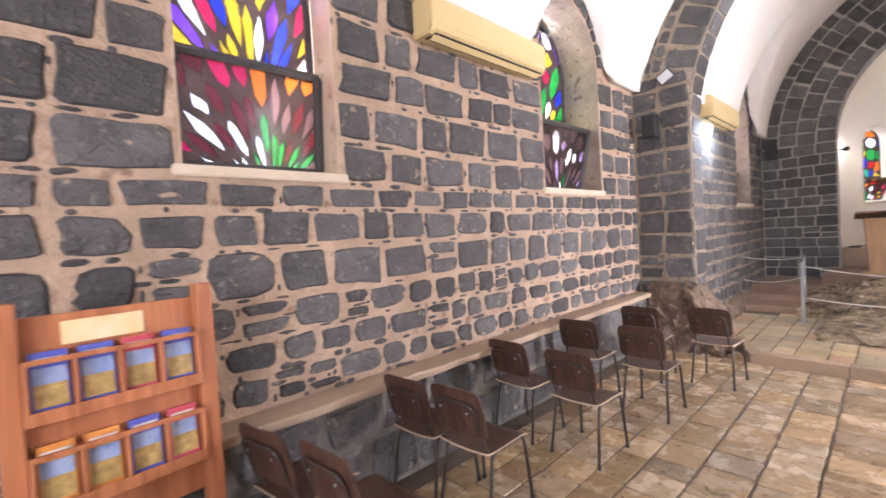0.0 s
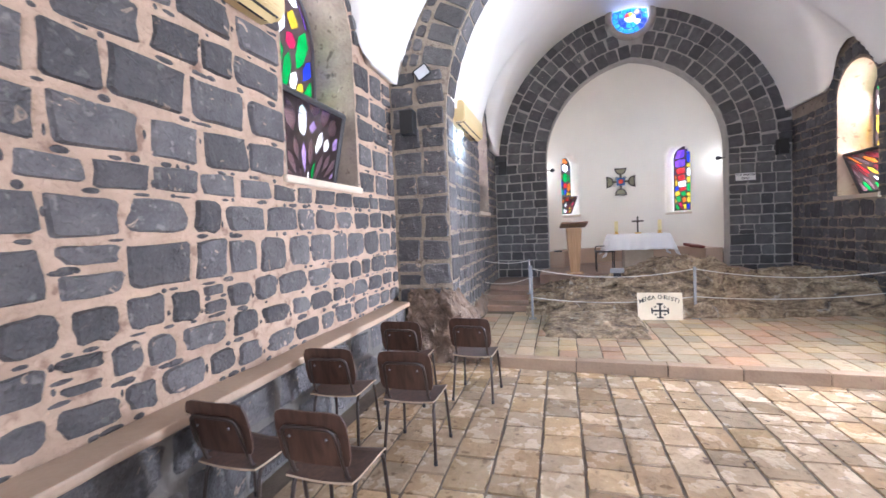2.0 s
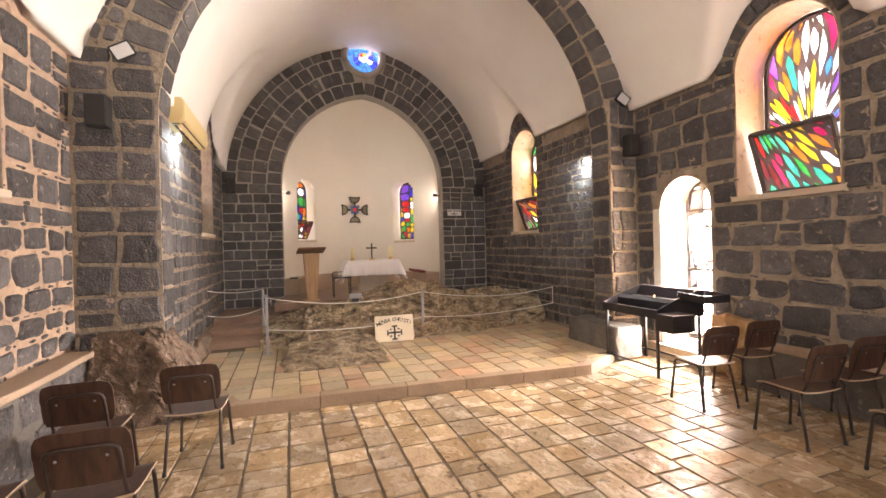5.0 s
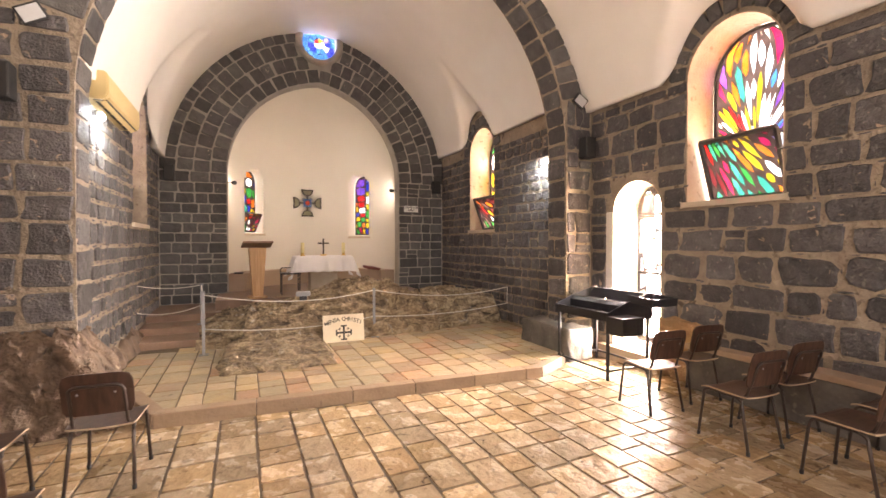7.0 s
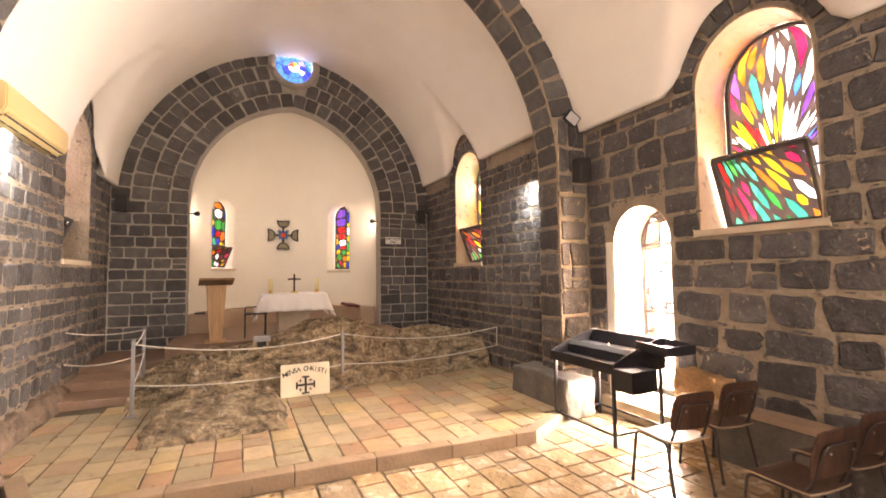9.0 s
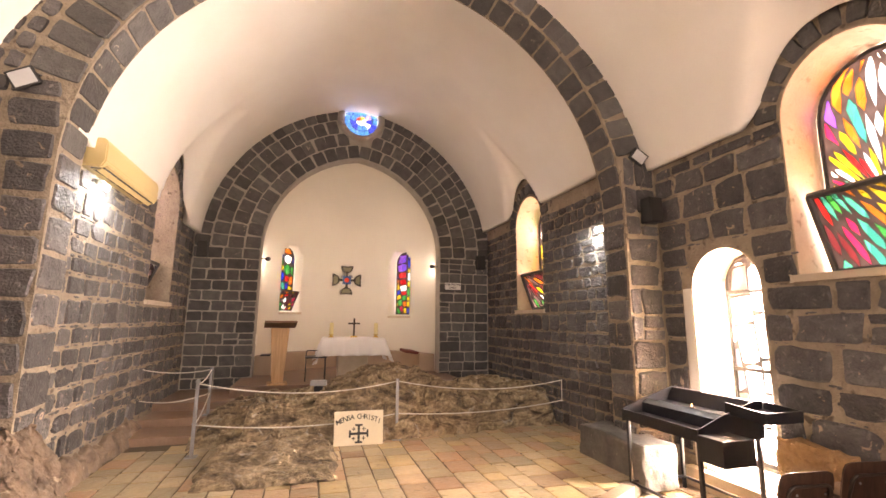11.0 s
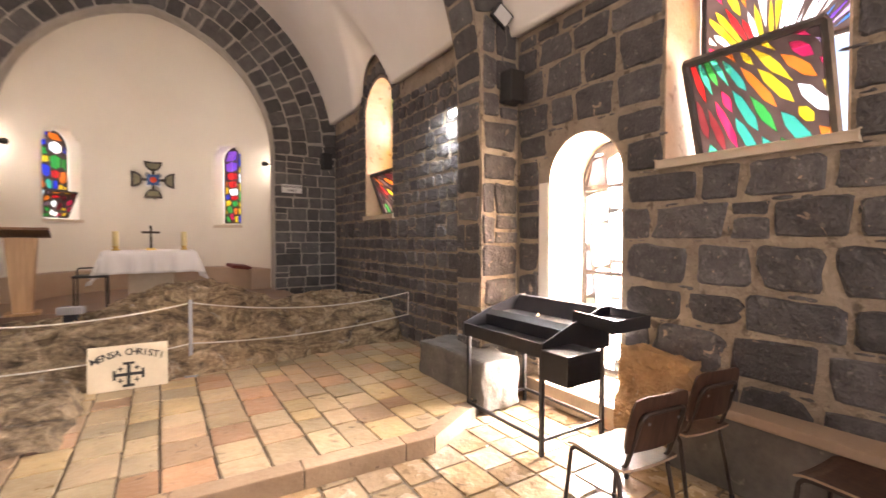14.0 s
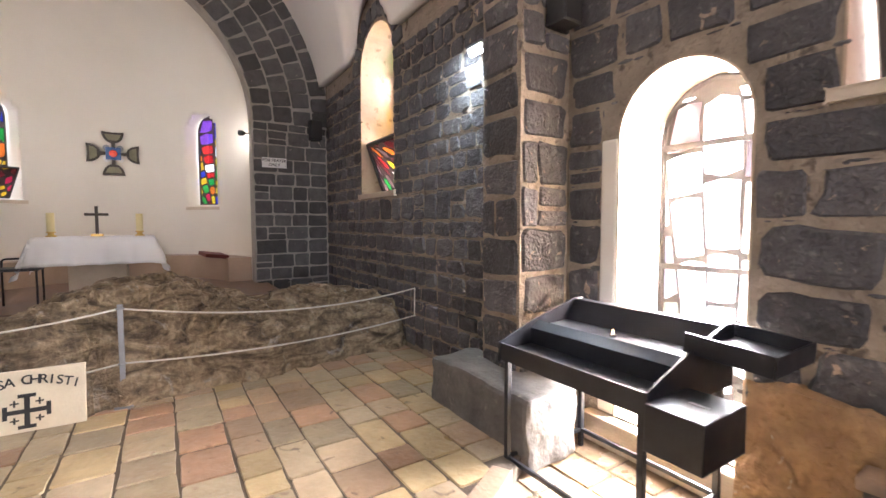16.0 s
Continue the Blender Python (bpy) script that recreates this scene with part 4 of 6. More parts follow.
candle_table()
tea = thing("tea_light", "small lit tea light in the black candle tray", "candle", m=pose(5.72, -3.86, 0.871))
part("cup", lathe(bmesh.new(), [(0.017, 0), (0.019, 0.0), (0.019, 0.014), (0.016, 0.014), (0.016, 0.011)], 14), M_GREYSTEEL, tea)
part("flame", lathe(bmesh.new(), [(0.001, 0.013), (0.006, 0.02), (0.004, 0.03), (0.0008, 0.042)], 8), M_FLAME, tea)


def stone_block(name, label, x0, x1, y0, y1, z0, z1, material, seed, rough=0.03, cuts=6, taper=0.0):
    bm = bmesh.new()
    box(bm, x0, x1, y0, y1, z0, z1, 0.035)
    bmesh.ops.subdivide_edges(bm, edges=bm.edges[:], cuts=cuts, use_grid_fill=True)
    for v in bm.verts:
        n = noise.noise_vector(v.co * 5 + Vector((seed, 0, 0))) + 0.5 * noise.noise_vector(v.co * 14 + Vector((seed, 3, 0))) + 0.3 * noise.noise_vector(v.co * 33 + Vector((seed, 5, 0)))
        v.co += n * rough
        k = 1 - taper * max(0.0, (v.co.z - z0) / (z1 - z0)) ** 1.5
        v.co.x, v.co.y = x1 + (v.co.x - x1) * k, y1 + (v.co.y - y1) * k
    ob = part(name, bm, material, smooth=True)
    return tagged(ob, label, "stone block")


stone_block("stone_block", "rough dark stone block at the foot of the pilaster", 6.04, 7.12, -3.96, -3.52, 0.02, 0.46, M_DARKSTONE, 3.0, 0.022, 9)


# the great rock
def rock_height(x, y):
    prof = [(1.1, 0.22), (0.7, 0.42), (0.27, 0.50), (-0.2, 0.56), (-0.62, 0.60), (-1.14, 0.84), (-1.85, 0.93), (-2.23, 0.74), (-2.7, 0.54), (-3.4, 0.66), (-4.1, 0.52)]
    a = float(np.interp(-y, [-p[0] for p in prof], [p[1] for p in prof]))
    p = Vector((x, y, 0))
    front = float(np.interp(-y, [-0.9, -0.5, 0.65, 1.35, 2.1, 3.0, 4.1], [8.45, 8.12, 8.16, 8.20, 8.30, 8.42, 8.58]))
    front += 0.16 * noise.noise(Vector((y * 2.2, 2, 0))) + 0.06 * noise.noise(Vector((y * 7, 5, 0)))
    d = x - front
    rid = noise.fractal(Vector((x * 1.5, y * 1.3, 1.5)), 0.75, 2.1, 7)
    lump = noise.cell(Vector((x * 3.1 + 0.6 * rid, y * 2.4, 3.0)))
    strat = noise.noise(Vector((x * 0.7 + 0.3 * y, y * 0.8, 4))) * 1.4 + x * 2.2
    crack = 1 - abs(noise.noise(Vector((x * 2.9 + 0.6 * y, y * 1.7, 7))))
    h = a * (1 - math.exp(-max(0, d) / 0.17)) + 0.03 * min(1.7, max(0, d))
    k = min(1.0, max(0, d) / 0.3)
    rough = noise.ridged_multi_fractal(Vector((x * 1.9 + 0.4 * y, y * 1.4, 2.2)), 0.9, 2.2, 5, 1.0, 2.0)
    h += k * (0.16 * (rough - 1.2) + 0.09 * rid + 0.07 * (lump - 0.5) - 0.10 * crack ** 8 + 0.035 * math.sin(strat * 3.1 + 4 * rid))
    h += 0.045 * noise.noise(p * 7) + 0.03 * noise.noise(p * 17)
    h = min(h, a - 0.01 + 0.07 * rid + 0.05 * noise.noise(p * 5) - 0.10 * max(0, x - 9.3))
    q = (h + 0.12 * rid + 0.05 * y) / 0.13
    f = q - math.floor(q)
    h += 0.75 * 0.13 * (f ** 3 - f) * k
    if d < 0:
        h = -0.6
    # flat ledge in front
    lx, ly = (x - 7.52) / 0.66, (y - 0.04) / 0.70
    e = max(abs(lx) + 0.12 * noise.noise(Vector((y * 4, 9, 0))), abs(ly) + 0.12 * noise.noise(Vector((x * 4, 4, 0))))
    if e < 1:
        h = max(h, (0.07 + 0.09 * max(0, x - 6.95)) * min(1, (1 - e) * 7) + 0.045 * rid + 0.02 * noise.noise(p * 9) + 0.012 * noise.noise(p * 18) - 0.03 * crack ** 10 - 0.01)
    if x > 10.1:
        h = min(h, 0.95 - 0.9 * (x - 10.1))
    return max(-0.04, h)


def height_sheet(x0, x1, y0, y1, step, f, base):
    bm = bmesh.new()
    nx, ny = int((x1 - x0) / step), int((y1 - y0) / step)
    G = [[bm.verts.new((x0 + (x1 - x0) * i / nx, y0 + (y1 - y0) * j / ny, 0)) for j in range(ny + 1)] for i in range(nx + 1)]
    for r in G:
        for v in r:
            v.co.z = base + f(v.co.x, v.co.y)
            v.co.x += 0.03 * noise.noise(v.co * 6)
            v.co.y += 0.03 * noise.noise(v.co * 6 + Vector((5, 0, 0)))
    for A, B in zip(G, G[1:]):
        for j in range(ny):
            bm.faces.new((A[j], B[j], B[j + 1], A[j + 1]))
    return bm


rock = part("sacred_rock", height_sheet(6.88, 10.75, -4.07, 1.06, 0.027, rock_height, PZ), M_ROCK)
tagged(rock, "large weathered brown rock outcrop rising from the platform", "rock")


def mound(name, label, cx, cy, rx, ry, h, seed, material):
    def f(x, y):
        e = ((x - cx) / rx) ** 2 + ((y - cy) / ry) ** 2
        n = noise.fractal(Vector((x * 4, y * 4, seed)), 0.7, 2.1, 6) + 0.8 * (noise.cell(Vector((x * 6, y * 6, seed))) - 0.5)
        return max(-0.05, h * max(0, 1 - e ** 1.6) ** 0.5 + (0.08 * n if e < 1 else 0)) if e < 1 else -0.05
    return tagged(part(name, height_sheet(cx - rx, cx + rx, cy - ry, cy + ry, 0.035, f, 0.0), material, smooth=True), label, "rock")


stone_block("rock_outcrop", "dark rough rock at the foot of the pilaster", 6.02, 6.68, 1.44, 2.40, -0.04, 0.82, M_BOULDER, 4.0, 0.10, 24, 0.38)
mound("rock_outcrop", "low brown rock along the side wall", 7.5, 1.95, 0.80, 0.24, 0.34, 8.0, M_BOULDER)
mound("rock_outcrop", "low brown rock under the glass niche", 8.7, 1.98, 0.9, 0.25, 0.40, 12.0, M_BOULDER)
stone_block("broken_stone", "broken orange-brown masonry stone beside the doorway", 4.62, 5.21, -4.36, -4.20, 0.0, 0.72, M_RUBBLE, 9.0, 0.05, 10)

# steps beside the rock
for k, (x0, z) in enumerate(((8.75, 0.21), (9.35, 0.31), (9.95, 0.42))):
    bm = box(bmesh.new(), x0, 11.34, 0.80, 1.905, z - 0.13, z, 0.015)
    ob = part("step_%d" % (k + 1), bm, M_STEP)
    tagged(ob, "worn reddish stone step beside the rock", "step", "steps to the apse", kind="structure")


def post(x, y, z, h, label, lean=0.0):
    p = thing("rope_post", label, "post", "rope barrier posts", m=pose(x, y, z, lean, 0, 0))
    part("pole", box(bmesh.new(), -0.018, 0.018, -0.018, 0.018, 0.0, h, 0.003), M_GREYSTEEL, p)
    part("base_plate", box(bmesh.new(), -0.06, 0.06, -0.06, 0.06, -0.02, 0.012, 0.003), M_GREYSTEEL, p)
    for v in (h - 0.03, h * 0.42):
        bm = tube(bmesh.new(), [(0.026 * math.cos(a * 0.5236), 0.026 * math.sin(a * 0.5236), v) for a in range(12)], 0.005, 6, closed=True)
        part("ring", bm, M_GREYSTEEL, p)
    return p


POST_C, POST_F, POST_L = (8.26, -1.47, PZ), (8.08, 0.93, PZ), (9.50, 1.06, 0.31)
post(*POST_C, 0.78, "grey steel post holding the rope before the rock")
post(*POST_F, 0.86, "grey steel rope post at the rock's corner")
post(*POST_L, 0.67, "grey steel rope post beside the steps")


def rope(label, a, b, sag, n=18):
    a, b = Vector(a), Vector(b)
    pts = [a.lerp(b, k / n) - Vector((0, 0, sag * 4 * (k / n) * (1 - k / n))) for k in range(n + 1)]
    return tagged(part("rope", tube(bmesh.new(), pts, 0.0075, 6), M_ROPE, smooth=True), label, "rope", "ropes round the rock")


top_c, low_c = Vector((8.26, -1.47, 0.87)), Vector((8.26, -1.47, 0.45))
top_f, low_f = Vector((8.08, 0.93, 0.93)), Vector((8.08, 0.93, 0.47))
top_l, low_l = Vector((9.50, 1.06, 0.95)), Vector((9.50, 1.06, 0.62))
LBL = "thin white rope sagging between posts"
rope(LBL, top_c, top_f, 0.13)
rope(LBL, low_c, low_f, 0.09)
rope("thin white rope sagging to the side wall", top_c, (8.36, -4.06, 0.80), 0.12)
rope("thin white rope sagging to the side wall", low_c, (8.36, -4.06, 0.50), 0.07)
rope("white rope end knotted down the side wall", (8.36, -4.055, 0.80), (8.37, -4.055, 0.50), 0.0)
rope("short white rope across the rock's corner", top_f, top_l, 0.05)
rope("short white rope across the rock's corner", low_f, low_l, 0.05)
rope("white rope closing the steps", top_l, (9.36, 1.92, 0.98), 0.05)
rope("white rope closing the steps", low_l, (9.38, 1.92, 0.56), 0.07)

# sign before the rock
sign = thing("sign", "cream stone plaque lettered in black, leaning on the rock", "sign", m=pose(8.10, -0.955, PZ, -8, 0, -92))
part("panel", box(bmesh.new(), -0.31, 0.31, 0.0, 0.03, 0.0, 0.41, 0.005), M_SIGN, sign)


def letters(text, size, m, parent, material, name="lettering"):
    cu = bpy.data.curves.new("tmp_text", "FONT")
    cu.body, cu.size, cu.extrude, cu.align_x = text, size, 0.0015, "CENTER"
    cu.offset = size * 0.010
    ob = bpy.data.objects.new("tmp_text", cu)
    me = bpy.data.meshes.new_from_object(ob)
    bpy.data.objects.remove(ob)
    me.name = name
    me.materials.append(material)
    o = new(name, me)
    o.parent, o.matrix_basis = parent, m
    return o


text = "MENSA CHRISTI"
for k, ch in enumerate(text):
    a = (k - 6) / 6
    if ch != " ":
        letters(ch, 0.086, pose(0.252 * a, -0.0055, 0.255 + 0.06 * (1 - a * a), 90, 0, 0) @ pose(0, 0, 0, 0, 0, -a * 14), sign, M_INK, "letter")
bm = bmesh.new()
box(bm, -0.105, 0.105, -0.006, 0.001, 0.124, 0.152)
box(bm, -0.014, 0.014, -0.0065, 0.001, 0.035, 0.241)
for x0, x1, z0, z1 in ((-0.118, -0.103, 0.098, 0.178), (0.103, 0.118, 0.098, 0.178), (-0.042, 0.042, 0.232, 0.247), (-0.042, 0.042, 0.028, 0.043)):
    box(bm, x0 - 0.004, x1 + 0.004, -0.0063, 0.001, z0 - 0.004, z1 + 0.004)
part("painted_cross", bm, M_INK, sign, "black painted cross")
for x in (-0.064, 0.064):
    for z in (0.082, 0.194):
        bm = box(bmesh.new(), x - 0.022, x + 0.022, -0.004, 0.001, z - 0.005, z + 0.005)
        box(bm, x - 0.005, x + 0.005, -0.0045, 0.001, z - 0.022, z + 0.022)
        part("small_cross", bm, M_INK, sign)


# lectern
lec = thing("lectern", "light oak lectern with a tapering column", "lectern", m=pose(10.33, 0.20, 0.60, 0, 0, 6))
bm = bmesh.new()
pr = [(-0.09, 0.03), (0.09, 0.03), (0.15, 0.94), (-0.15, 0.94)]
A = [[bm.verts.new((x, y, z)) for y, z in pr] for x in (-0.09, 0.09)]
for k in range(4):
    bm.faces.new((A[0][k], A[0][(k + 1) % 4], A[1][(k + 1) % 4], A[1][k]))
for e in A:
    bm.faces.new(e)
bmesh.ops.bevel(bm, geom=bm.edges[:], offset=0.008, segments=2, affect="EDGES")
part("column", bm, M_OAK, lec)
part("base", box(bmesh.new(), -0.16, 0.16, -0.16, 0.16, 0.0, 0.035, 0.006), M_OAK, lec)
part("desk", box(bmesh.new(), -0.20, 0.20, -0.26, 0.26, -0.016, 0.016, 0.006, pose(0, 0, 1.0, 0, 14, 0)), M_DARKWOOD, lec, "brown sloping reading desk")
part("ledge", box(bmesh.new(), 0.18, 0.205, -0.25, 0.25, -0.01, 0.045, 0.004, pose(0, 0, 1.0, 0, 14, 0)), M_DARKWOOD, lec)
bk = thing("book", "open dark-covered book lying on the lectern", "book", m=pose(10.33, 0.17, 1.622, 0, 14, 6))
part("cover", box(bmesh.new(), -0.11, 0.13, -0.15, 0.15, 0.0, 0.006, 0.002), M_INK, bk)
for s in (-1, 1):
    part("pages", box(bmesh.new(), -0.10, 0.12, -0.07, 0.07, 0.006, 0.024, 0.008, pose(0, s * 0.072, 0, s * -4, 0, 0)), M_PAPER, bk)

# altar
AXC, AYC, ATOP = 10.98, -1.10, 1.36
alt = thing("altar", "stone altar table on a tapering pedestal", "altar", m=pose(AXC, AYC, 0.60))
part("pedestal", box(bmesh.new(), -0.2, 0.2, -0.28, 0.28, 0.0, 0.685, 0.02), M_SILL, alt)
part("tabletop", box(bmesh.new(), -0.33, 0.33, -0.56, 0.56, 0.685, 0.745, 0.01), M_SILL, alt)


def cloth():
    bm = bmesh.new()
    nx, ny = 32, 60
    G = []
    for i in range(nx + 1):
        r = []
        for j in range(ny + 1):
            u, v = -0.66 + 1.32 * i / nx, -0.87 + 1.74 * j / ny
            ex, ey = max(0, abs(u) - 0.335), max(0, abs(v) - 0.565)
            drop = math.hypot(ex, ey) if ex and ey else ex + ey
            x, y = math.copysign(min(abs(u), 0.335), u), math.copysign(min(abs(v), 0.565), v)
            w = drop / 0.2
            fold = 0.018 * w * math.sin(v * 24) if ex >= ey else 0.018 * w * math.sin(u * 24)
            x += math.copysign(0.006 + abs(fold) * 0.5 + 0.03 * w * (1 if ex else 0), u) if ex else 0
            y += math.copysign(0.006 + abs(fold) * 0.5 + 0.05 * w * (1 if ey else 0), v) if ey else 0
            r.append(bm.verts.new((AXC + x + (fold if ex else 0), AYC + y + (fold if ey else 0), ATOP - 0.008 - drop * (0.97 if not (ex and ey) else 1.05) + (0.004 if not drop else 0))))
        G.append(r)
    for A, B in zip(G, G[1:]):
        for j in range(ny):
            bm.faces.new((A[j], B[j], B[j + 1], A[j + 1]))
    ob = part("altar_cloth", bm, M_LINEN, smooth=True)
    so = ob.modifiers.new("thick", "SOLIDIFY")
    so.thickness, so.offset = 0.003, 0
    return tagged(ob, "white linen cloth draped over the altar", "tablecloth")


cloth()
for y in (AYC + 0.42, AYC - 0.42):
    cd = thing("candlestick", "yellow candle in a low brass holder on the altar", "candle", "altar candles", pose(AXC - 0.12, y, ATOP))
    part("holder", lathe(bmesh.new(), [(0.05, 0), (0.052, 0.012), (0.03, 0.02), (0.03, 0.045), (0.046, 0.05), (0.046, 0.06)], 18), M_BRASS, cd, smooth=True)
    part("candle", lathe(bmesh.new(), [(0.038, 0.06), (0.038, 0.27), (0.03, 0.275), (0.004, 0.268)], 18), M_WAX, cd, smooth=True)
    part("wick", tube(bmesh.new(), [(0, 0, 0.265), (0.002, 0, 0.285)], 0.002, 5), M_INK, cd)
cx = thing("altar_cross", "dark standing cross on the altar", "cross", m=pose(AXC - 0.12, AYC, ATOP))
part("foot", box(bmesh.new(), -0.04, 0.04, -0.06, 0.06, 0, 0.03, 0.006), M_BRASS, cx)
bm = box(bmesh.new(), -0.011, 0.011, -0.016, 0.016, 0.03, 0.36, 0.003)
part("upright", bm, M_IRON, cx)
part("arm", box(bmesh.new(), -0.012, 0.012, -0.115, 0.115, 0.245, 0.277, 0.003), M_IRON, cx)

# wall cross
M_INLAY = make_mat("dull_bronze", (0.16, 0.15, 0.09), (0.28, 0.25, 0.15), 0.5, 12, 60, 0.2, metal=0.3)
wc = thing("wall_cross", "dark iron cross pattee with a glass centre on the apse wall", "cross", m=pose(AX + AR - 0.035, APSE_C, 2.68) @ Matrix.Diagonal((1, 1.22, 1.22, 1)))
for k in range(4):
    bm = bmesh.new()
    pr = [(-0.02, 0.06), (0.02, 0.06), (0.022, 0.145), (0.062, 0.16), (0.098, 0.20), (0.118, 0.25), (0.125, 0.295), (0.0, 0.285), (-0.125, 0.295), (-0.118, 0.25), (-0.098, 0.20), (-0.062, 0.16), (-0.022, 0.145)]
    q = [(-0.045, 0.178), (0.045, 0.178), (0.075, 0.21), (0.092, 0.262), (-0.092, 0.262), (-0.075, 0.21)]
    slab(bm, pr, lambda u, v, d: Vector((d, u, v)), -0.03, 0.012, [q])
    ob = part("arm", bm, M_IRON, wc)
    ob.matrix_basis = pose(0, 0, 0, 90 * k, 0, 0)
    bm = bmesh.new()
    slab(bm, q, lambda u, v, d: Vector((d, u, v)), -0.01, -0.004)
    g = part("inlay", bm, M_INLAY, wc, "dull bronze inlay")
    g.matrix_basis = pose(0, 0, 0, 90 * k, 0, 0)
M_BLUE_ENAMEL = make_mat("blue_enamel", (0.02, 0.05, 0.16), (0.05, 0.12, 0.30), 0.3, 12, 60, 0.1)
M_RED_ENAMEL = make_mat("red_enamel", (0.62, 0.05, 0.03), (0.85, 0.12, 0.06), 0.2, 12, 60, 0.1)
part("boss", box(bmesh.new(), -0.045, 0.0, -0.085, 0.085, -0.085, 0.085, 0.012), M_BLUE_ENAMEL, wc, "blue enamel centre")
part("red_glass", lathe(bmesh.new(), [(0.048, 0.045), (0.042, 0.058), (0.006, 0.064)], 14, pose(0, 0, 0, 0, -90, 0)), M_RED_ENAMEL, wc)
for k in range(4):
    a = 0.785 + 1.5708 * k
    part("white_glass", lathe(bmesh.new(), [(0.042, 0.0), (0.042, 0.02), (0.005, 0.026)], 10, pose(0, 0.105 * math.cos(a), 0.105 * math.sin(a), 0, -90, 0)), M_WHITE if k in (2, 3) else M_GREYSTEEL, wc)

# apse bench, book, stool
bm = bmesh.new()
ring = [(AX + (AR - 0.02) * math.cos(a), APSE_C + (AR - 0.02) * math.sin(a)) for a in [(-1.5 + 3.0 * k / 40) for k in range(41)]]
ring += [(AX + (AR - 0.36) * math.cos(a), APSE_C + (AR - 0.36) * math.sin(a)) for a in [(1.5 - 3.0 * k / 40) for k in range(41)]]
slab(bm, ring, lambda u, v, d: Vector((u, v, d)), 0.58, 0.97)
tagged(part("apse_bench", bm, M_BENCH), "curved masonry bench along the apse wall", "bench", kind="structure")
b2 = thing("book", "closed dark red book lying on a ledge", "book", m=pose(11.9, -2.42, 0.97, 0, 0, 20))
part("cover", box(bmesh.new(), -0.13, 0.13, -0.18, 0.18, 0.0, 0.06, 0.01, pose(0, 0, 0.02, 8, -8, 0)), M_BOOK, b2)
part("pages", box(bmesh.new(), -0.12, 0.134, -0.17, 0.17, 0.012, 0.048, 0.004, pose(0, 0, 0.02, 8, -8, 0)), M_PAPER, b2)
st = thing("side_chair", "small black metal chair behind the rock", "chair", m=pose(10.72, -0.42, 0.60))
part("seat", box(bmesh.new(), -0.17, 0.17, -0.19, 0.19, 0.40, 0.43, 0.008), M_BLACKPLASTIC, st)
for x in (-0.15, 0.15):
    for y in (-0.17, 0.17):
        part("leg", tube(bmesh.new(), [(x, y, 0), (x, y, 0.40)], 0.011, 6), M_BLACKSTEEL, st)
part("back_frame", tube(bmesh.new(), bent([(0.15, 0.17, 0.42), (0.17, 0.17, 0.52), (0.17, -0.17, 0.52), (0.15, -0.17, 0.42)], 0.04), 0.011, 6), M_BLACKSTEEL, st)

# little white notice on the arch wall
nt2 = thing("notice", "small white notice with black letters on the basalt wall", "notice", m=pose(XE - 0.028, -3.245, 2.44))
part("board", box(bmesh.new(), 0.0, 0.012, -0.18, 0.18, -0.075, 0.075, 0.002), M_WHITE, nt2)
letters("FOR PRAYER", 0.062, pose(-0.001, 0, 0.015, 90, 0, -90), nt2, M_INK)
letters("ONLY", 0.062, pose(-0.001, 0, -0.052, 90, 0, -90), nt2, M_INK)


# air conditioners
def aircon(m, w):
    a = thing("air_conditioner", "cream wall-mounted air conditioner with a dark outlet", "air conditioner", "air conditioners", m)
    bm = bmesh.new()
    pr = [(0, 0), (0.19, 0.0), (0.225, 0.06), (0.225, 0.24), (0.20, 0.29), (0, 0.29)]
    A = [[bm.verts.new((x, y, z)) for y, z in pr] for x in (-w / 2, w / 2)]
    for k in range(6):
        bm.faces.new((A[0][k], A[0][(k + 1) % 6], A[1][(k + 1) % 6], A[1][k]))
    for e in A:
        bm.faces.new(e)
    bmesh.ops.bevel(bm, geom=bm.edges[:], offset=0.012, segments=2, affect="EDGES")
    part("body", bm, M_CREAM, a)
    part("outlet", box(bmesh.new(), -w / 2 + 0.06, w / 2 - 0.06, 0.08, 0.20, -0.004, 0.006), M_BLACKPLASTIC, a)
    for k in range(6):
        x = -w / 2 + 0.09 + (w - 0.18) * k / 5
        part("vane", box(bmesh.new(), x - 0.004, x + 0.004, 0.085, 0.195, -0.012, 0.0), M_CREAM, a)
    part("louvre", box(bmesh.new(), -w / 2 + 0.06, w / 2 - 0.06, -0.05, 0.05, -0.004, 0.004, 0.0, pose(0, 0.18, -0.002, 35, 0, 0)), M_CREAM, a)
    return a


aircon(pose(3.08, YL, 3.20, 0, 0, 180), 1.55)
aircon(pose(7.74, YLF, 3.12, 0, 0, 180), 1.5)


def speaker(m):
    s = thing("loudspeaker", "black wall-mounted loudspeaker on a short bracket", "loudspeaker", "loudspeakers", m)
    part("cabinet", box(bmesh.new(), -0.09, 0.09, 0.03, 0.19, -0.15, 0.15, 0.012), M_BLACKPLASTIC, s)
    part("grille", box(bmesh.new(), -0.08, 0.08, 0.188, 0.196, -0.14, 0.14, 0.003), M_INK, s)
    part("bracket", box(bmesh.new(), -0.02, 0.02, 0.0, 0.04, -0.03, 0.03, 0.003), M_BLACKSTEEL, s)
    return s


speaker(pose(XR0, 2.30, 3.00, 0, 0, 90))
speaker(pose(XR0, -4.12, 3.00, 0, 0, 90))
speaker(pose(XE, 1.72, 2.98, 0, 0, 90))
speaker(pose(XE, -3.86, 2.98, 0, 0, 90))


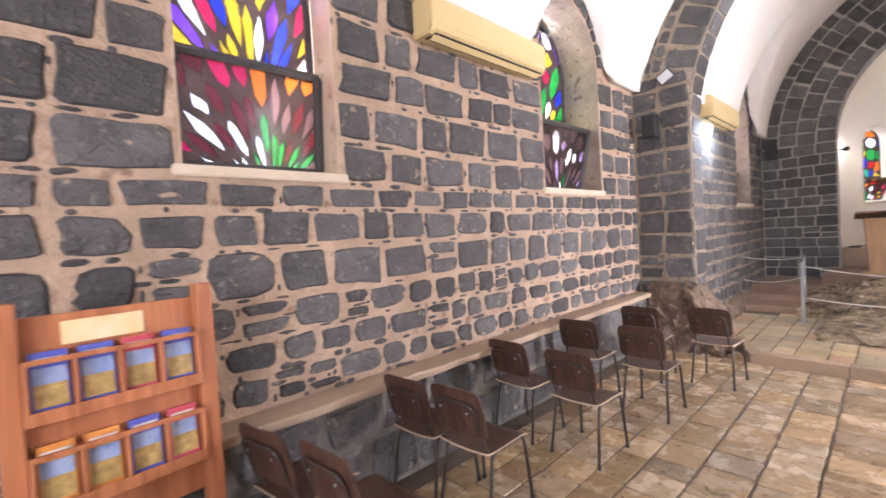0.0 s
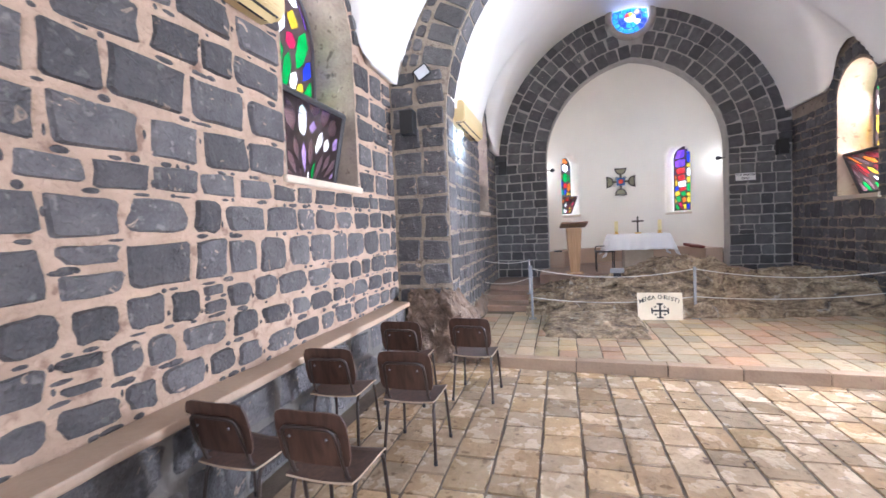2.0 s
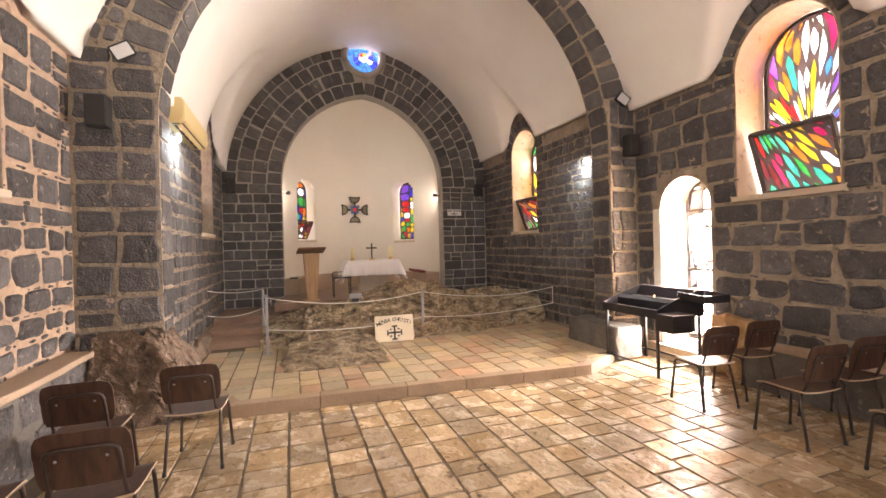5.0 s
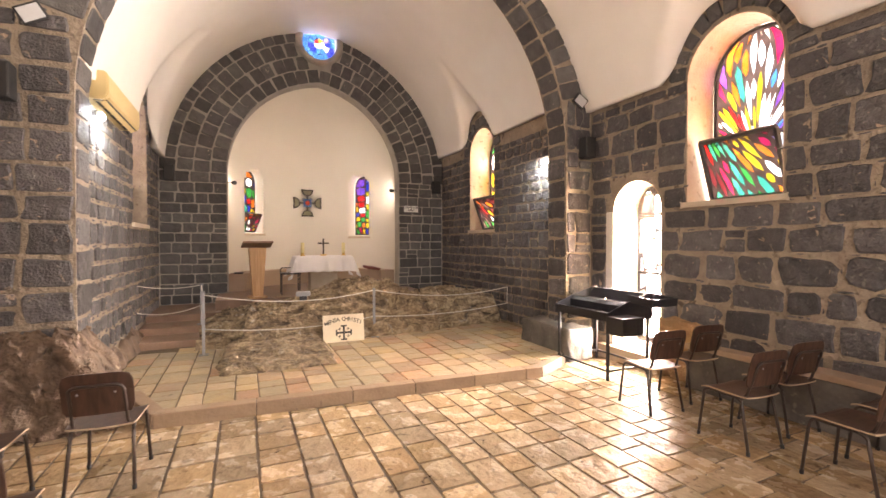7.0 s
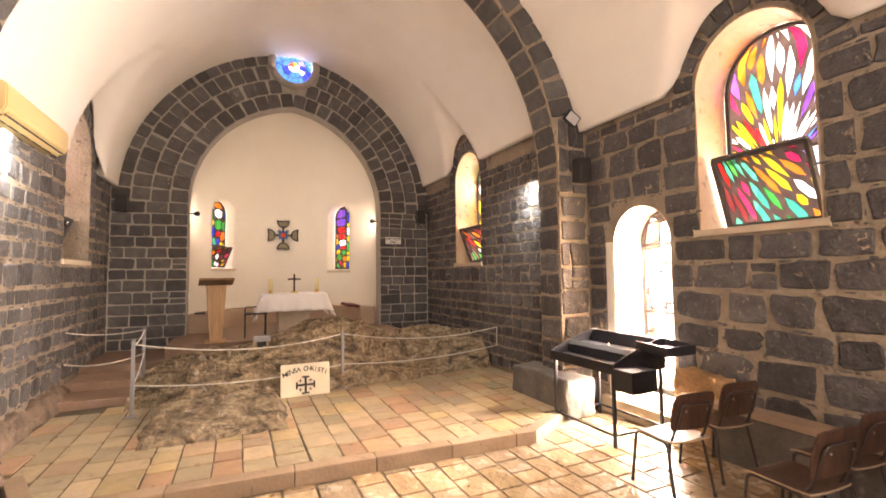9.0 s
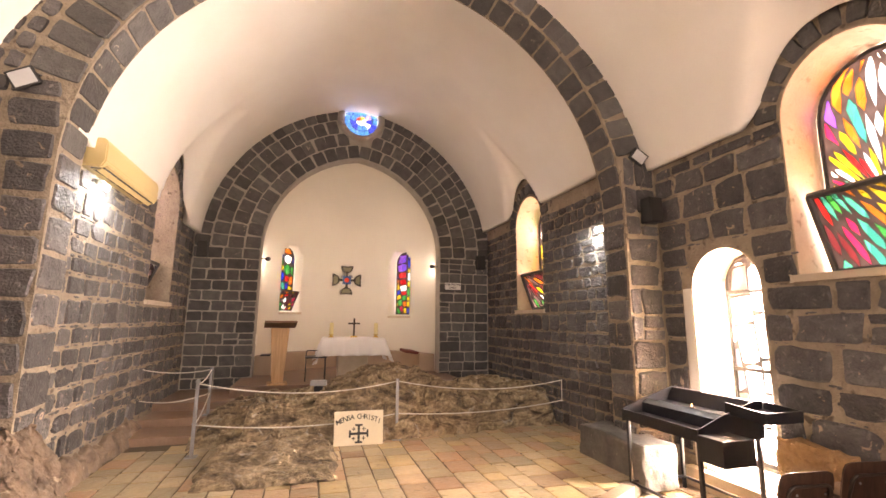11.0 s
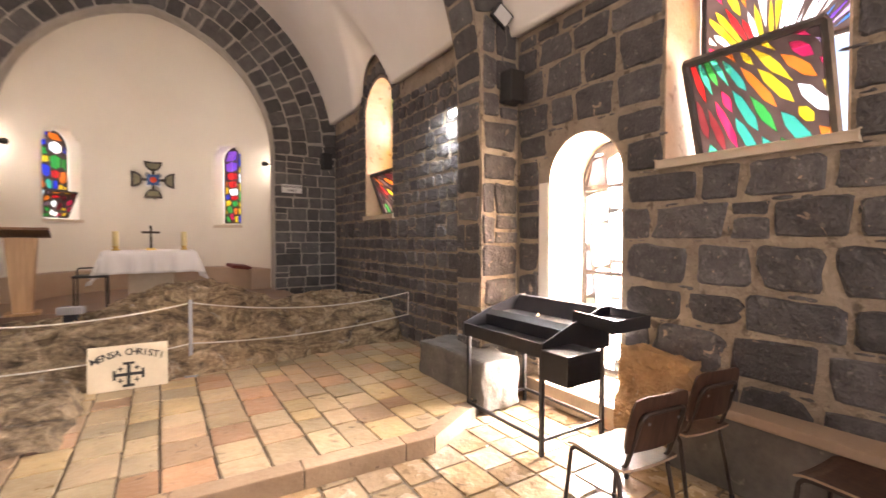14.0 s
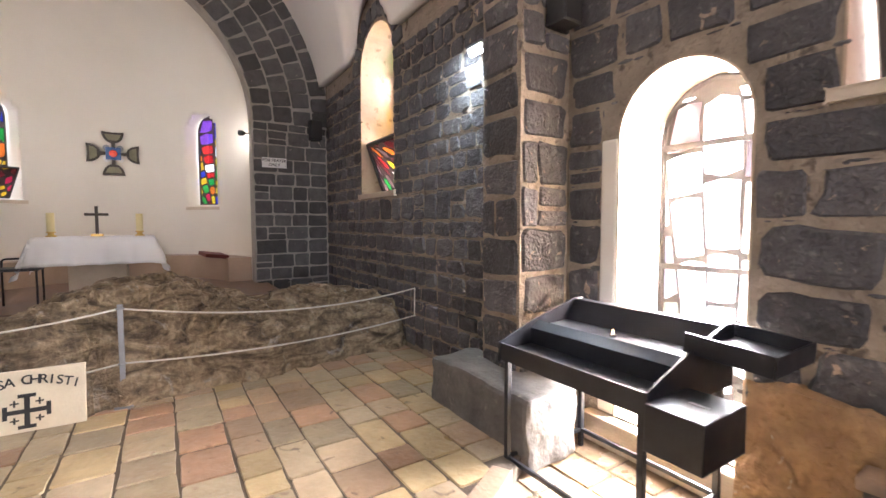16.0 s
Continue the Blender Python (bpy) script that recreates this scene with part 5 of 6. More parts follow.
def floodlight(m):
    f = thing("floodlight", "small grey floodlight in a black frame on the arch", "floodlight", "floodlights", m)
    part("housing", box(bmesh.new(), -0.10, 0.10, -0.03, 0.02, -0.075, 0.075, 0.01), M_BLACKPLASTIC, f)
    part("lens", box(bmesh.new(), -0.083, 0.083, 0.018, 0.026, -0.058, 0.058, 0.003), M_LENS, f)
    part("bracket", tube(bmesh.new(), [(-0.1, 0, 0), (-0.11, -0.07, 0), (0.11, -0.07, 0), (0.1, 0, 0)], 0.008, 6), M_BLACKSTEEL, f)
    part("arm", tube(bmesh.new(), [(0, -0.07, 0), (0, -0.12, -0.10), (0, -0.14, -0.14)], 0.01, 6), M_BLACKSTEEL, f)
    return f


floodlight(pose(XR0 - 0.07, 2.10, 3.63, -20, 30, 90))
floodlight(pose(XR0 - 0.07, -4.02, 3.68, -20, -30, 90))


def spot(x, y, z, side):
    """A hooded wall lamp that is lit and washes the wall under it."""
    s = thing("wall_lamp", "lit white wall lamp washing the basalt below", "lamp", "wall lamps", pose(x, y, z))
    part("hood", box(bmesh.new(), -0.09, 0.09, -0.05 if side > 0 else -0.0, 0.0 if side > 0 else 0.05, 0.0, 0.05, 0.01), M_WHITE, s)
    part("tube", box(bmesh.new(), -0.075, 0.075, -0.04 if side > 0 else 0.01, -0.01 if side > 0 else 0.04, -0.016, -0.002, 0.004), M_SPOTGLOW, s)
    lamp = area_lamp("wall_lamp_light", (x, y - 0.20 * side, z + 0.02), (x + 0.02, y + 0.04 * side, z - 0.5), 0.16, 0.05, 9, (0.80, 0.96, 1.0))
    return s


spot(7.42, YLF - 0.035, 3.02, 1)
spot(7.20, YRF + 0.035, 2.93, -1)

# small black spotlights at the apse jambs
for y, s in ((APSE_C + APSE_R - 0.02, -1), (APSE_C - APSE_R + 0.02, 1)):
    j = thing("jamb_spotlight", "small black spotlight on the apse jamb", "spotlight", "apse spotlights", pose(XE + 0.16, y, 2.88))
    part("arm", tube(bmesh.new(), [(0, -0.03 * s, 0), (0, s * 0.07, 0)], 0.008, 6), M_BLACKSTEEL, j)
    part("head", lathe(bmesh.new(), [(0.025, -0.05), (0.04, 0.0), (0.045, 0.06), (0.036, 0.06)], 14, pose(0, s * 0.09, 0, 0, 80, 20 * s)), M_BLACKPLASTIC, j)
    area_lamp("jamb_spotlight_light", (XE + 0.26, y + s * 0.12, 2.90), (13.3, APSE_C - s * 0.3, 2.7), 0.07, 0.07, 4, (1.0, 0.93, 0.82))


# brochure rack
def rack():
    r = thing("brochure_rack", "orange pine brochure rack standing by the wall", "rack", m=pose(0.27, 2.26, 0, 0, 0, 4))
    for x in (-0.33, 0.33):
        part("side_post", box(bmesh.new(), x - 0.035, x + 0.035, -0.06, 0.02, 0.0, 1.51, 0.006), M_RACKWOOD, r)
    part("back_panel", box(bmesh.new(), -0.295, 0.295, 0.0, 0.018, 0.55, 1.45, 0.003), M_RACKWOOD, r)
    for z in (0.73, 1.08):
        part("shelf", box(bmesh.new(), -0.294, 0.294, -0.075, 0.0, z - 0.02, z, 0.003), M_RACKWOOD, r)
        part("lip", box(bmesh.new(), -0.294, 0.294, -0.082, -0.07, z - 0.02, z + 0.03, 0.003), M_RACKWOOD, r)
        part("lip", box(bmesh.new(), -0.294, 0.294, -0.082, -0.07, z + 0.20, z + 0.22, 0.003), M_RACKWOOD, r)
        for k in range(5):
            x = -0.287 + 0.1435 * k
            part("divider", box(bmesh.new(), x - 0.007, x + 0.007, -0.0815, 0.0, z, z + 0.21, 0.002), M_RACKWOOD, r)
    part("label_card", box(bmesh.new(), -0.17, 0.10, -0.008, -0.002, 1.33, 1.42), M_CARD, r, "pale yellow printed card")
    return r


M_CARD = make_mat("printed_card", (0.75, 0.55, 0.20), (0.86, 0.72, 0.52), 0.6, 14, 30, 0.0)
M_PHOTO = make_mat("brochure_photo", (0.16, 0.10, 0.04), (0.66, 0.46, 0.16), 0.35, 30, 90, 0.0)
M_PHOTO_SKY = make_mat("brochure_sky", (0.16, 0.24, 0.52), (0.42, 0.50, 0.66), 0.35, 20, 60, 0.0)
M_BLUEINK = make_mat("blue_print", (0.08, 0.09, 0.42), (0.13, 0.15, 0.55), 0.4, 5, 40, 0.0)
M_REDINK = make_mat("red_print", (0.48, 0.05, 0.09), (0.62, 0.10, 0.14), 0.4, 5, 40, 0.0)
M_GOLDINK = make_mat("orange_print", (0.62, 0.22, 0.04), (0.75, 0.34, 0.08), 0.4, 5, 40, 0.0)
rack()
RM = pose(0.27, 2.26, 0, 0, 0, 4)
for z, inks in ((1.08, (M_BLUEINK, M_BLUEINK, M_REDINK, M_BLUEINK)), (0.73, (M_GOLDINK, M_GOLDINK, M_BLUEINK, M_REDINK))):
    for k, ink in enumerate(inks):
        b = thing("brochure", "glossy folded brochure with a photo cover in the rack", "brochure", "brochures in the rack", RM @ pose(-0.215 + 0.1435 * k, -0.038, z + 0.003, -6, 0, 0))
        part("cover", box(bmesh.new(), -0.057, 0.057, -0.012, 0.006, 0.0, 0.235, 0.002), ink, b)
        part("photo_sky", box(bmesh.new(), -0.05, 0.05, -0.0145, -0.0122, 0.115, 0.175), M_PHOTO_SKY, b)
        part("photo_land", box(bmesh.new(), -0.05, 0.05, -0.0147, -0.0122, 0.03, 0.115), M_PHOTO, b)
        part("title", box(bmesh.new(), -0.045, 0.045, -0.0145, -0.0122, 0.195, 0.212), M_PAPER, b)

# masonry bench along the left wall
bench = thing("wall_bench", "low masonry bench with a plastered seat along the wall", "bench")
bm = box(bmesh.new(), -2.4, 6.25, 2.34, 2.575, 0.66, 0.715, 0.014)
bmesh.ops.subdivide_edges(bm, edges=[e for e in bm.edges if e.calc_length() > 2], cuts=70)
for v in bm.verts:
    v.co += Vector((0, 0.012 * noise.noise(v.co * 2.5), 0.010 * noise.noise(v.co * 3 + Vector((4, 0, 0)))))
part("seat_slab", bm, M_BENCH, bench, "worn tan plaster seat")
bm = box(bmesh.new(), -2.4, 6.2, 2.40, 2.575, 0.0, 0.66)
part("core", bm, M_DARKSTONE, bench)

# ledge along the right wall
ledge = thing("wall_ledge", "low plastered masonry ledge along the wall", "bench")
bm = box(bmesh.new(), 0.4, 4.74, -4.295, -4.06, 0.44, 0.50, 0.014)
bmesh.ops.subdivide_edges(bm, edges=[e for e in bm.edges if e.calc_length() > 2], cuts=50)
for v in bm.verts:
    v.co += Vector((0, 0.014 * noise.noise(v.co * 2.5), 0.012 * noise.noise(v.co * 3 + Vector((4, 0, 0)))))
part("seat_slab", bm, M_BENCH, ledge, "worn tan plaster top")
part("core", box(bmesh.new(), 0.4, 4.72, -4.29, -4.085, 0.0, 0.44, 0.01), M_DARKSTONE, ledge)

# lamp resting on the rock, papers and a dark tray in the apse
gl = thing("ground_lamp", "small grey box floodlight resting on the rock", "floodlight", m=pose(8.86, -0.45, 0.76, 0, 0, 80))
part("housing", box(bmesh.new(), -0.11, 0.11, -0.05, 0.05, 0.0, 0.075, 0.008), M_GREYSTEEL, gl)
part("lens", box(bmesh.new(), -0.095, 0.095, -0.04, 0.04, 0.074, 0.079, 0.002), M_LENS, gl)
part("foot", box(bmesh.new(), -0.06, 0.06, -0.03, 0.03, -0.08, 0.002, 0.004), M_BLACKSTEEL, gl)
pp = thing("paper_sheets", "white paper sheets pinned on the apse wall", "paper", m=pose(AX + 0.05, APSE_C + AR - 0.03, 1.30))
for k, (x, z, r) in enumerate(((0.0, 0.0, 3), (0.16, -0.03, -5))):
    part("sheet", box(bmesh.new(), -0.07, 0.07, -0.004 - 0.002 * k, -0.002 * k, -0.10, 0.10, 0.0, pose(x, 0, z, 0, r, 0)), M_PAPER, pp)
tr = thing("tray", "dark flat tray lying on the apse bench", "tray", m=pose(AX + 0.18, APSE_C + AR - 0.22, 0.971))
part("dish", box(bmesh.new(), -0.14, 0.14, -0.09, 0.09, 0.0, 0.025, 0.006), M_BLACKPLASTIC, tr)

# cable down from the right floodlight
pts = [(XR0 - 0.02, -4.10, 3.62), (XR0 - 0.015, -4.14, 3.45), (XR0 - 0.02, -4.06, 3.32), (XR0 - 0.02, -4.10, 3.18)]
tagged(part("cable", tube(bmesh.new(), bent(pts, 0.05), 0.006, 6), M_CABLE), "thin grey cable hanging on the pilaster", "cable")


# ---- masonry and paving, piece by piece ----
def templates(name, count, radius, jitter, material, seed, inset=0.90, rough=1.0, skew=0.0):
    """Irregular rounded stones of unit size, standing 1 proud of their bed."""
    rng = random.Random(seed)
    out = []
    for _ in range(count):
        bm = bmesh.new()
        base, top = [], []
        tx, ty = rng.uniform(-0.3, 0.3), rng.uniform(-0.3, 0.3)
        for sx, sy in ((1, 1), (-1, 1), (-1, -1), (1, -1)):
            c = radius * rng.uniform(0.5, 1.7)
            ox, oy = rng.uniform(-skew, skew * 0.3) * sx, rng.uniform(-skew, skew * 0.3) * sy
            three = [(0.5, 0.5 - c), (0.5 - 0.29 * c, 0.5 - 0.29 * c), (0.5 - c, 0.5)]
            three = three + [(0.06, 0.5)] if sx * sy > 0 else three[::-1] + [(0.5, 0.06)]
            for px, py in three:
                x = sx * px * (1 + rng.uniform(-jitter, jitter)) + ox
                y = sy * py * (1 + rng.uniform(-jitter, jitter)) + oy
                base.append(bm.verts.new((x, y, -0.3)))
                f = inset + rng.uniform(-0.055, 0.03) * rough
                top.append(bm.verts.new((x * f, y * f, 0.85 + rng.uniform(-0.2, 0.16) * rough + (tx * x + ty * y) * rough)))
        n = len(base)
        mid = bm.verts.new((rng.uniform(-0.1, 0.1), rng.uniform(-0.1, 0.1), 0.95 + rng.uniform(-0.15, 0.15) * rough))
        for k in range(n):
            q = (k + 1) % n
            bm.faces.new((base[k], base[q], top[q], top[k]))
            bm.faces.new((top[k], top[q], mid))
        bm.normal_update()
        out.append(finish(name, bm, material))
    return out


def axes(to3d, u, v):
    o = to3d(u, v, 0)
    e = [to3d(u + 1, v, 0) - o, to3d(u, v + 1, 0) - o, to3d(u, v, -1) - o]
    if e[0].cross(e[1]).dot(e[2]) < 0:
        e[0] = -e[0]
    return o, e


def lay(name, parent, to3d, mesh, u, v, w, h, d, turn=0.0, sink=0.0):
    o, e = axes(to3d, u, v)
    m = Matrix.Identity(4)
    for k in range(3):
        for r in range(3):
            m[r][k] = e[k][r]
    m.translation = o - e[2] * sink
    ob = new(name, mesh)
    ob.parent = parent
    ob.matrix_basis = m @ pose(0, 0, 0, 0, 0, math.degrees(turn)) @ Matrix.Diagonal((w, h, d, 1))
    return ob


def opening_spans(spans, v0, v1, openings, ring=0.0):
    for u0, u1, sill, spring, head in openings:
        if v1 <= sill - 0.05 or v0 >= head + ring:
            continue
        v = max(v0, sill)
        c, r = (u0 + u1) / 2, (u1 - u0) / 2 + (ring if v1 > spring - 0.1 else 0.0)
        hw = r if v <= spring else r * math.sqrt(max(0, 1 - ((v - spring) / (head + ring - spring)) ** 2))
        a, b = c - hw, c + hw
        nxt = []
        for s, e in spans:
            if b <= s or a >= e:
                nxt.append((s, e))
            else:
                if a - s > 0.1:
                    nxt.append((s, a))
                if e - b > 0.1:
                    nxt.append((b, e))
        spans = nxt
    return spans


def build_wall(parent, to3d, u0, u1, v0, v1, openings, rng, heights, widths, joint, sets, depth, limit=None, ring=0.0, chinks=None, snaps=()):
    """Rough courses: thin upright joints, wider uneven bed joints with slivers wedged in them."""
    snaps = sorted(list(snaps) + [o[2] - 0.05 for o in openings])
    v = v0
    while v < v1 - 0.08:
        h = rng.uniform(*heights(v))
        if v1 - v - h < 0.10:
            h = v1 - v
        for s in snaps:
            if v + 0.11 < s < v + h + 0.11:
                h = s - v
                break
        bed = joint * rng.uniform(0.6, 1.5)
        for s, e in opening_spans([(u0, u1)], v, v + h, openings, ring):
            u = s + joint * 0.3
            while u < e - 0.06:
                w = rng.uniform(*widths(v))
                if e - u - w < 0.14:
                    w = e - u - joint * 0.3
                if limit is None or (v + h < limit(u) + 0.012 and v + h < limit(u + w) + 0.012):
                    cut = [(v, h)]
                    if h > 0.2 and w < 0.34 and rng.random() < 0.13:
                        q = rng.uniform(0.4, 0.6)
                        cut = [(v, h * q), (v + h * q, h * (1 - q))]
                    for vv, hh in cut:
                        gap = bed * rng.uniform(0.8, 1.5)
                        wob = rng.uniform(-0.4, 0.4) * bed * 0.5
                        lay("stone", parent, to3d, rng.choice(sets(vv)), u + w / 2, vv + hh / 2 + wob, max(0.05, w - joint * rng.uniform(0.4, 1.3)), max(0.05, hh - gap), depth * rng.uniform(0.7, 1.3), rng.uniform(-0.03, 0.03))
                        if chinks:
                            for _ in range(3):
                                if rng.random() < chinks[1]:
                                    chinks[0].append((u + rng.uniform(0, w), vv + wob * 0.5 + rng.uniform(-0.006, 0.006), rng.uniform(0.03, 0.15), min(0.05, gap * rng.uniform(0.6, 1.3))))
                            if rng.random() < chinks[1] * 0.6:
                                chinks[0].append((u, vv + rng.uniform(0.2, 0.8) * hh, joint * rng.uniform(0.5, 0.9), rng.uniform(0.03, 0.08)))
                u += w
        v += h


def chink_stones(name, parent, to3d, items, material, rng):
    """The slivers wedged in the joints, all in one mesh."""
    bm = bmesh.new()
    for u, v, w, h in items:
        n = 8
        rim = [bm.verts.new(to3d(u + w / 2 * math.cos(6.283 * k / n) * rng.uniform(0.8, 1.1), v + h / 2 * math.sin(6.283 * k / n) * rng.uniform(0.8, 1.1), 0.002)) for k in range(n)]
        top = bm.verts.new(to3d(u + rng.uniform(-0.2, 0.2) * w, v, -rng.uniform(0.006, 0.016)))
        for k in range(n):
            bm.faces.new((rim[k], rim[(k + 1) % n], top))
    tagged(part(name, bm, material, parent), kind="stuff")


def ring_stones(parent, to3d, c, z, r0, r1, a0, a1, rows, size, joint, mset, depth, rng, squash=1.0, skip=None):
    """Arch stones in rows round a centre."""
    for k in range(rows):
        ra, rb = r0 + (r1 - r0) * k / rows, r0 + (r1 - r0) * (k + 1) / rows
        rm = (ra + rb) / 2
        n = max(3, round((a1 - a0) * rm / (size * rng.uniform(0.95, 1.05))))
        off = 0.5 if k % 2 else 0.0
        for q in range(n):
            a = a0 + (a1 - a0) * (q + 0.5) / n + rng.uniform(-0.1, 0.1) * (a1 - a0) / n
            w = (a1 - a0) * rm / n
            u, v = c + rm * math.cos(a), z + rm * math.sin(a) * squash
            if skip and skip(u, v):
                continue
            o, e = axes(to3d, u, v)
            flip = -1 if (to3d(u + 1, v, 0) - to3d(u, v, 0)).dot(e[0]) < 0 else 1
            ang = a - math.pi / 2 if flip > 0 else -(a - math.pi / 2)
            lay("arch_stone", parent, to3d, rng.choice(mset), u, v, w - joint, rb - ra - joint, depth * rng.uniform(0.7, 1.3), ang + rng.uniform(-0.03, 0.03))


SQ = templates("squared_stone", 30, 0.075, 0.042, M_BASALT, 1, 0.91, 1.0, 0.085)
RD = templates("rounded_stone", 30, 0.19, 0.06, M_BASALT, 2, 0.88, 1.2, 0.085)
DR = templates("dressed_stone", 22, 0.09, 0.035, M_BASALT_FINE, 3, 0.93, 1.0, 0.03)
TL = templates("floor_tile", 20, 0.045, 0.016, M_TILE, 5, 0.97, 0.5, 0.016)
PT = templates("platform_tile", 20, 0.05, 0.018, M_PTILE, 6, 0.97, 0.5, 0.022)

rng = random.Random(11)
near_top = lambda u: max([NEAR_SPRING] + [f(u, YL) - 0.02 for f in LUN_NEAR[1:]])
near_top_r = lambda u: max([NEAR_SPRING] + [f(u, YR) - 0.02 for f in LUN_NEAR[:1]])
far_top_l = lambda u: max([FAR_SPRING + 0.08] + [f(u, YLF) - 0.02 for f in LUN_FAR[1:]])
far_top_r = lambda u: max([FAR_SPRING + 0.08] + [f(u, YRF) - 0.02 for f in LUN_FAR[:1]])

ch = []
build_wall(W_LN, left_near, -0.7, 6.44, 0.72, 4.6, [WIN_L1, WIN_L2], rng, lambda v: (0.17, 0.26) if v < 1.35 else ((0.21, 0.29) if v < 2.0 else (0.26, 0.35)),
           lambda v: (0.19, 0.42) if v < 1.35 else ((0.22, 0.46) if v < 2.0 else (0.27, 0.55)), 0.036,
           lambda v: RD if v < 1.25 else (RD + SQ + SQ if v < 1.8 else SQ), 0.024, near_top, 0.0, (ch, 0.6), (NEAR_SPRING,))
chink_stones("chink_stones", W_LN, left_near, ch, M_BASALT, rng)
ch = []
build_wall(W_RN, right_near, 1.6, 6.44, 0.30, 4.4, [WIN_R1, (DOOR[0] - 0.01, DOOR[1] + 0.12, DOOR[2], DOOR[3], DOOR[4] + 0.02)], rng, lambda v: (0.23, 0.36), lambda v: (0.24, 0.54), 0.018,
           lambda v: SQ + SQ + RD if v < 1.4 else SQ, 0.020, near_top_r, 0.0, (ch, 0.55), (NEAR_SPRING,))
chink_stones("chink_stones", W_RN, right_near, ch, M_BASALT, rng)
ch = []
build_wall(W_LF, left_far, XR1, XE - 0.02, 0.35, 4.4, [WIN_LF], rng, lambda v: (0.17, 0.25), lambda v: (0.17, 0.36), 0.024, lambda v: RD if v < 1.0 else SQ + SQ + RD, 0.020, far_top_l, 0.0, (ch, 0.5), (FAR_SPRING + 0.08,))
chink_stones("chink_stones", W_LF, left_far, ch, M_BASALT, rng)
ch = []
build_wall(W_RF, right_far, XR1, XE - 0.02, 0.15, 4.4, [WIN_RF], rng, lambda v: (0.15, 0.22), lambda v: (0.16, 0.34), 0.010, lambda v: SQ + RD, 0.022, far_top_r, 0.0, (ch, 0.5), (FAR_SPRING + 0.08,))
chink_stones("chink_stones", W_RF, right_far, ch, M_BASALT, rng)

# end wall: courses below the spring, rings of stones above
for a, b in ((APSE_C + APSE_R + 0.005, YLF - 0.01), (YRF + 0.01, APSE_C - APSE_R - 0.005)):
    build_wall(W_E, end_wall, a, b, 0.42, APSE_Z, [], rng, lambda v: (0.185, 0.225), lambda v: (0.22, 0.36), 0.012, lambda v: DR, 0.018)
for k in range(4):
    f0, f1 = k / 4, (k + 1) / 4
    f = (f0 + f1) / 2
    r, e, c = APSE_R + 0.005 + f * (3.02 - APSE_R), APSE_E + f * (FAR_E - APSE_E), APSE_C
    top = math.acos(e / (r + e))
    n = round(top * (r + e) / 0.25)
    for side in (1, -1):
        for q in range(n):
            a = top * (q + 0.5) / n + rng.uniform(-0.08, 0.08) * top / n
            u, v = c + side * ((r + e) * math.cos(a) - e), APSE_Z + (r + e) * math.sin(a)
            if math.hypot(u - ROSE_C, v - ROSE_Z) < 0.50:
                continue
            ang = (math.pi / 2 - a) * side
            lay("arch_stone", W_E, end_wall, rng.choice(DR), u, v, top * (r + e) / n - 0.016, (3.02 - APSE_R) / 4 - 0.016, 0.018 * rng.uniform(0.7, 1.3), ang + rng.uniform(-0.03, 0.03))

# transverse arch: pilaster faces, voussoirs, and the soffit
build_wall(W_RIB, rib_near, RIB_C + RIB_R + 0.005, YL - 0.01, 0.55, 3.68, [], rng, lambda v: (0.25, 0.34), lambda v: (0.26, 0.42), 0.012, lambda v: SQ, 0.022)
build_wall(W_RIB, rib_near, YR + 0.01, RIB_C - RIB_R - 0.005, 0.25, 3.68, [], rng, lambda v: (0.25, 0.34), lambda v: (0.24, 0.40), 0.012, lambda v: SQ, 0.022)
ring_stones(W_RIB, rib_near, RIB_C, RIB_Z, RIB_R + 0.005, RIB_R + 0.42, 0.26, math.pi - 0.26, 1, 0.25, 0.014, DR, 0.020, rng)
ring_stones(W_RIB, rib_near, RIB_C, RIB_Z, RIB_R + 0.43, NEAR_R + 0.14, 0.235, math.pi - 0.235, 3, 0.19, 0.022, RD, 0.018, rng)
soffit_l = lambda u, v, d: Vector((u, RIB_C + RIB_R + d, v))
soffit_r = lambda u, v, d: Vector((u, RIB_C - RIB_R - d, v))
for sf in (soffit_l, soffit_r):
    build_wall(W_RIB, sf, XR0 + 0.004, XR1, 0.3, RIB_Z + 0.12, [], rng, lambda v: (0.25, 0.34), lambda v: (0.26, 0.36), 0.012, lambda v: SQ, 0.020)
n = 34
for k in range(n):
    a = 0.05 + (math.pi - 0.10) * (k + 0.5) / n
    for x, w in ((XR0 + 0.205, 0.40),):
        o = Vector((x, RIB_C + RIB_R * math.cos(a), RIB_Z + RIB_R * math.sin(a)))
        inn = Vector((0, -math.cos(a), -math.sin(a)))
        tang = Vector((0, -math.sin(a), math.cos(a)))
        m = Matrix.Identity(4)
        e0 = tang.cross(inn)
        for r in range(3):
            m[r][0], m[r][1], m[r][2] = e0[r], tang[r], inn[r]
        m.translation = o
        ob = new("arch_stone", rng.choice(DR))
        ob.parent = W_RIB
        ob.matrix_basis = m @ Matrix.Diagonal((w - 0.02, (math.pi - 0.1) * RIB_R / n - 0.014, 0.02, 1))

# arch stones round the window heads
for par, to3d, spec in ((W_RN, right_near, WIN_R1), (W_LN, left_near, WIN_L2), (W_LN, left_near, WIN_L1), (W_RF, right_far, WIN_RF), (W_LF, left_far, WIN_LF)):
    c, r = (spec[0] + spec[1]) / 2, (spec[1] - spec[0]) / 2
    ring_stones(par, to3d, c, spec[3], r + 0.015, r + 0.25, 0.05, math.pi - 0.05, 1, 0.17, 0.024, DR, 0.03, rng, (spec[4] - spec[3]) / r * 1.02)

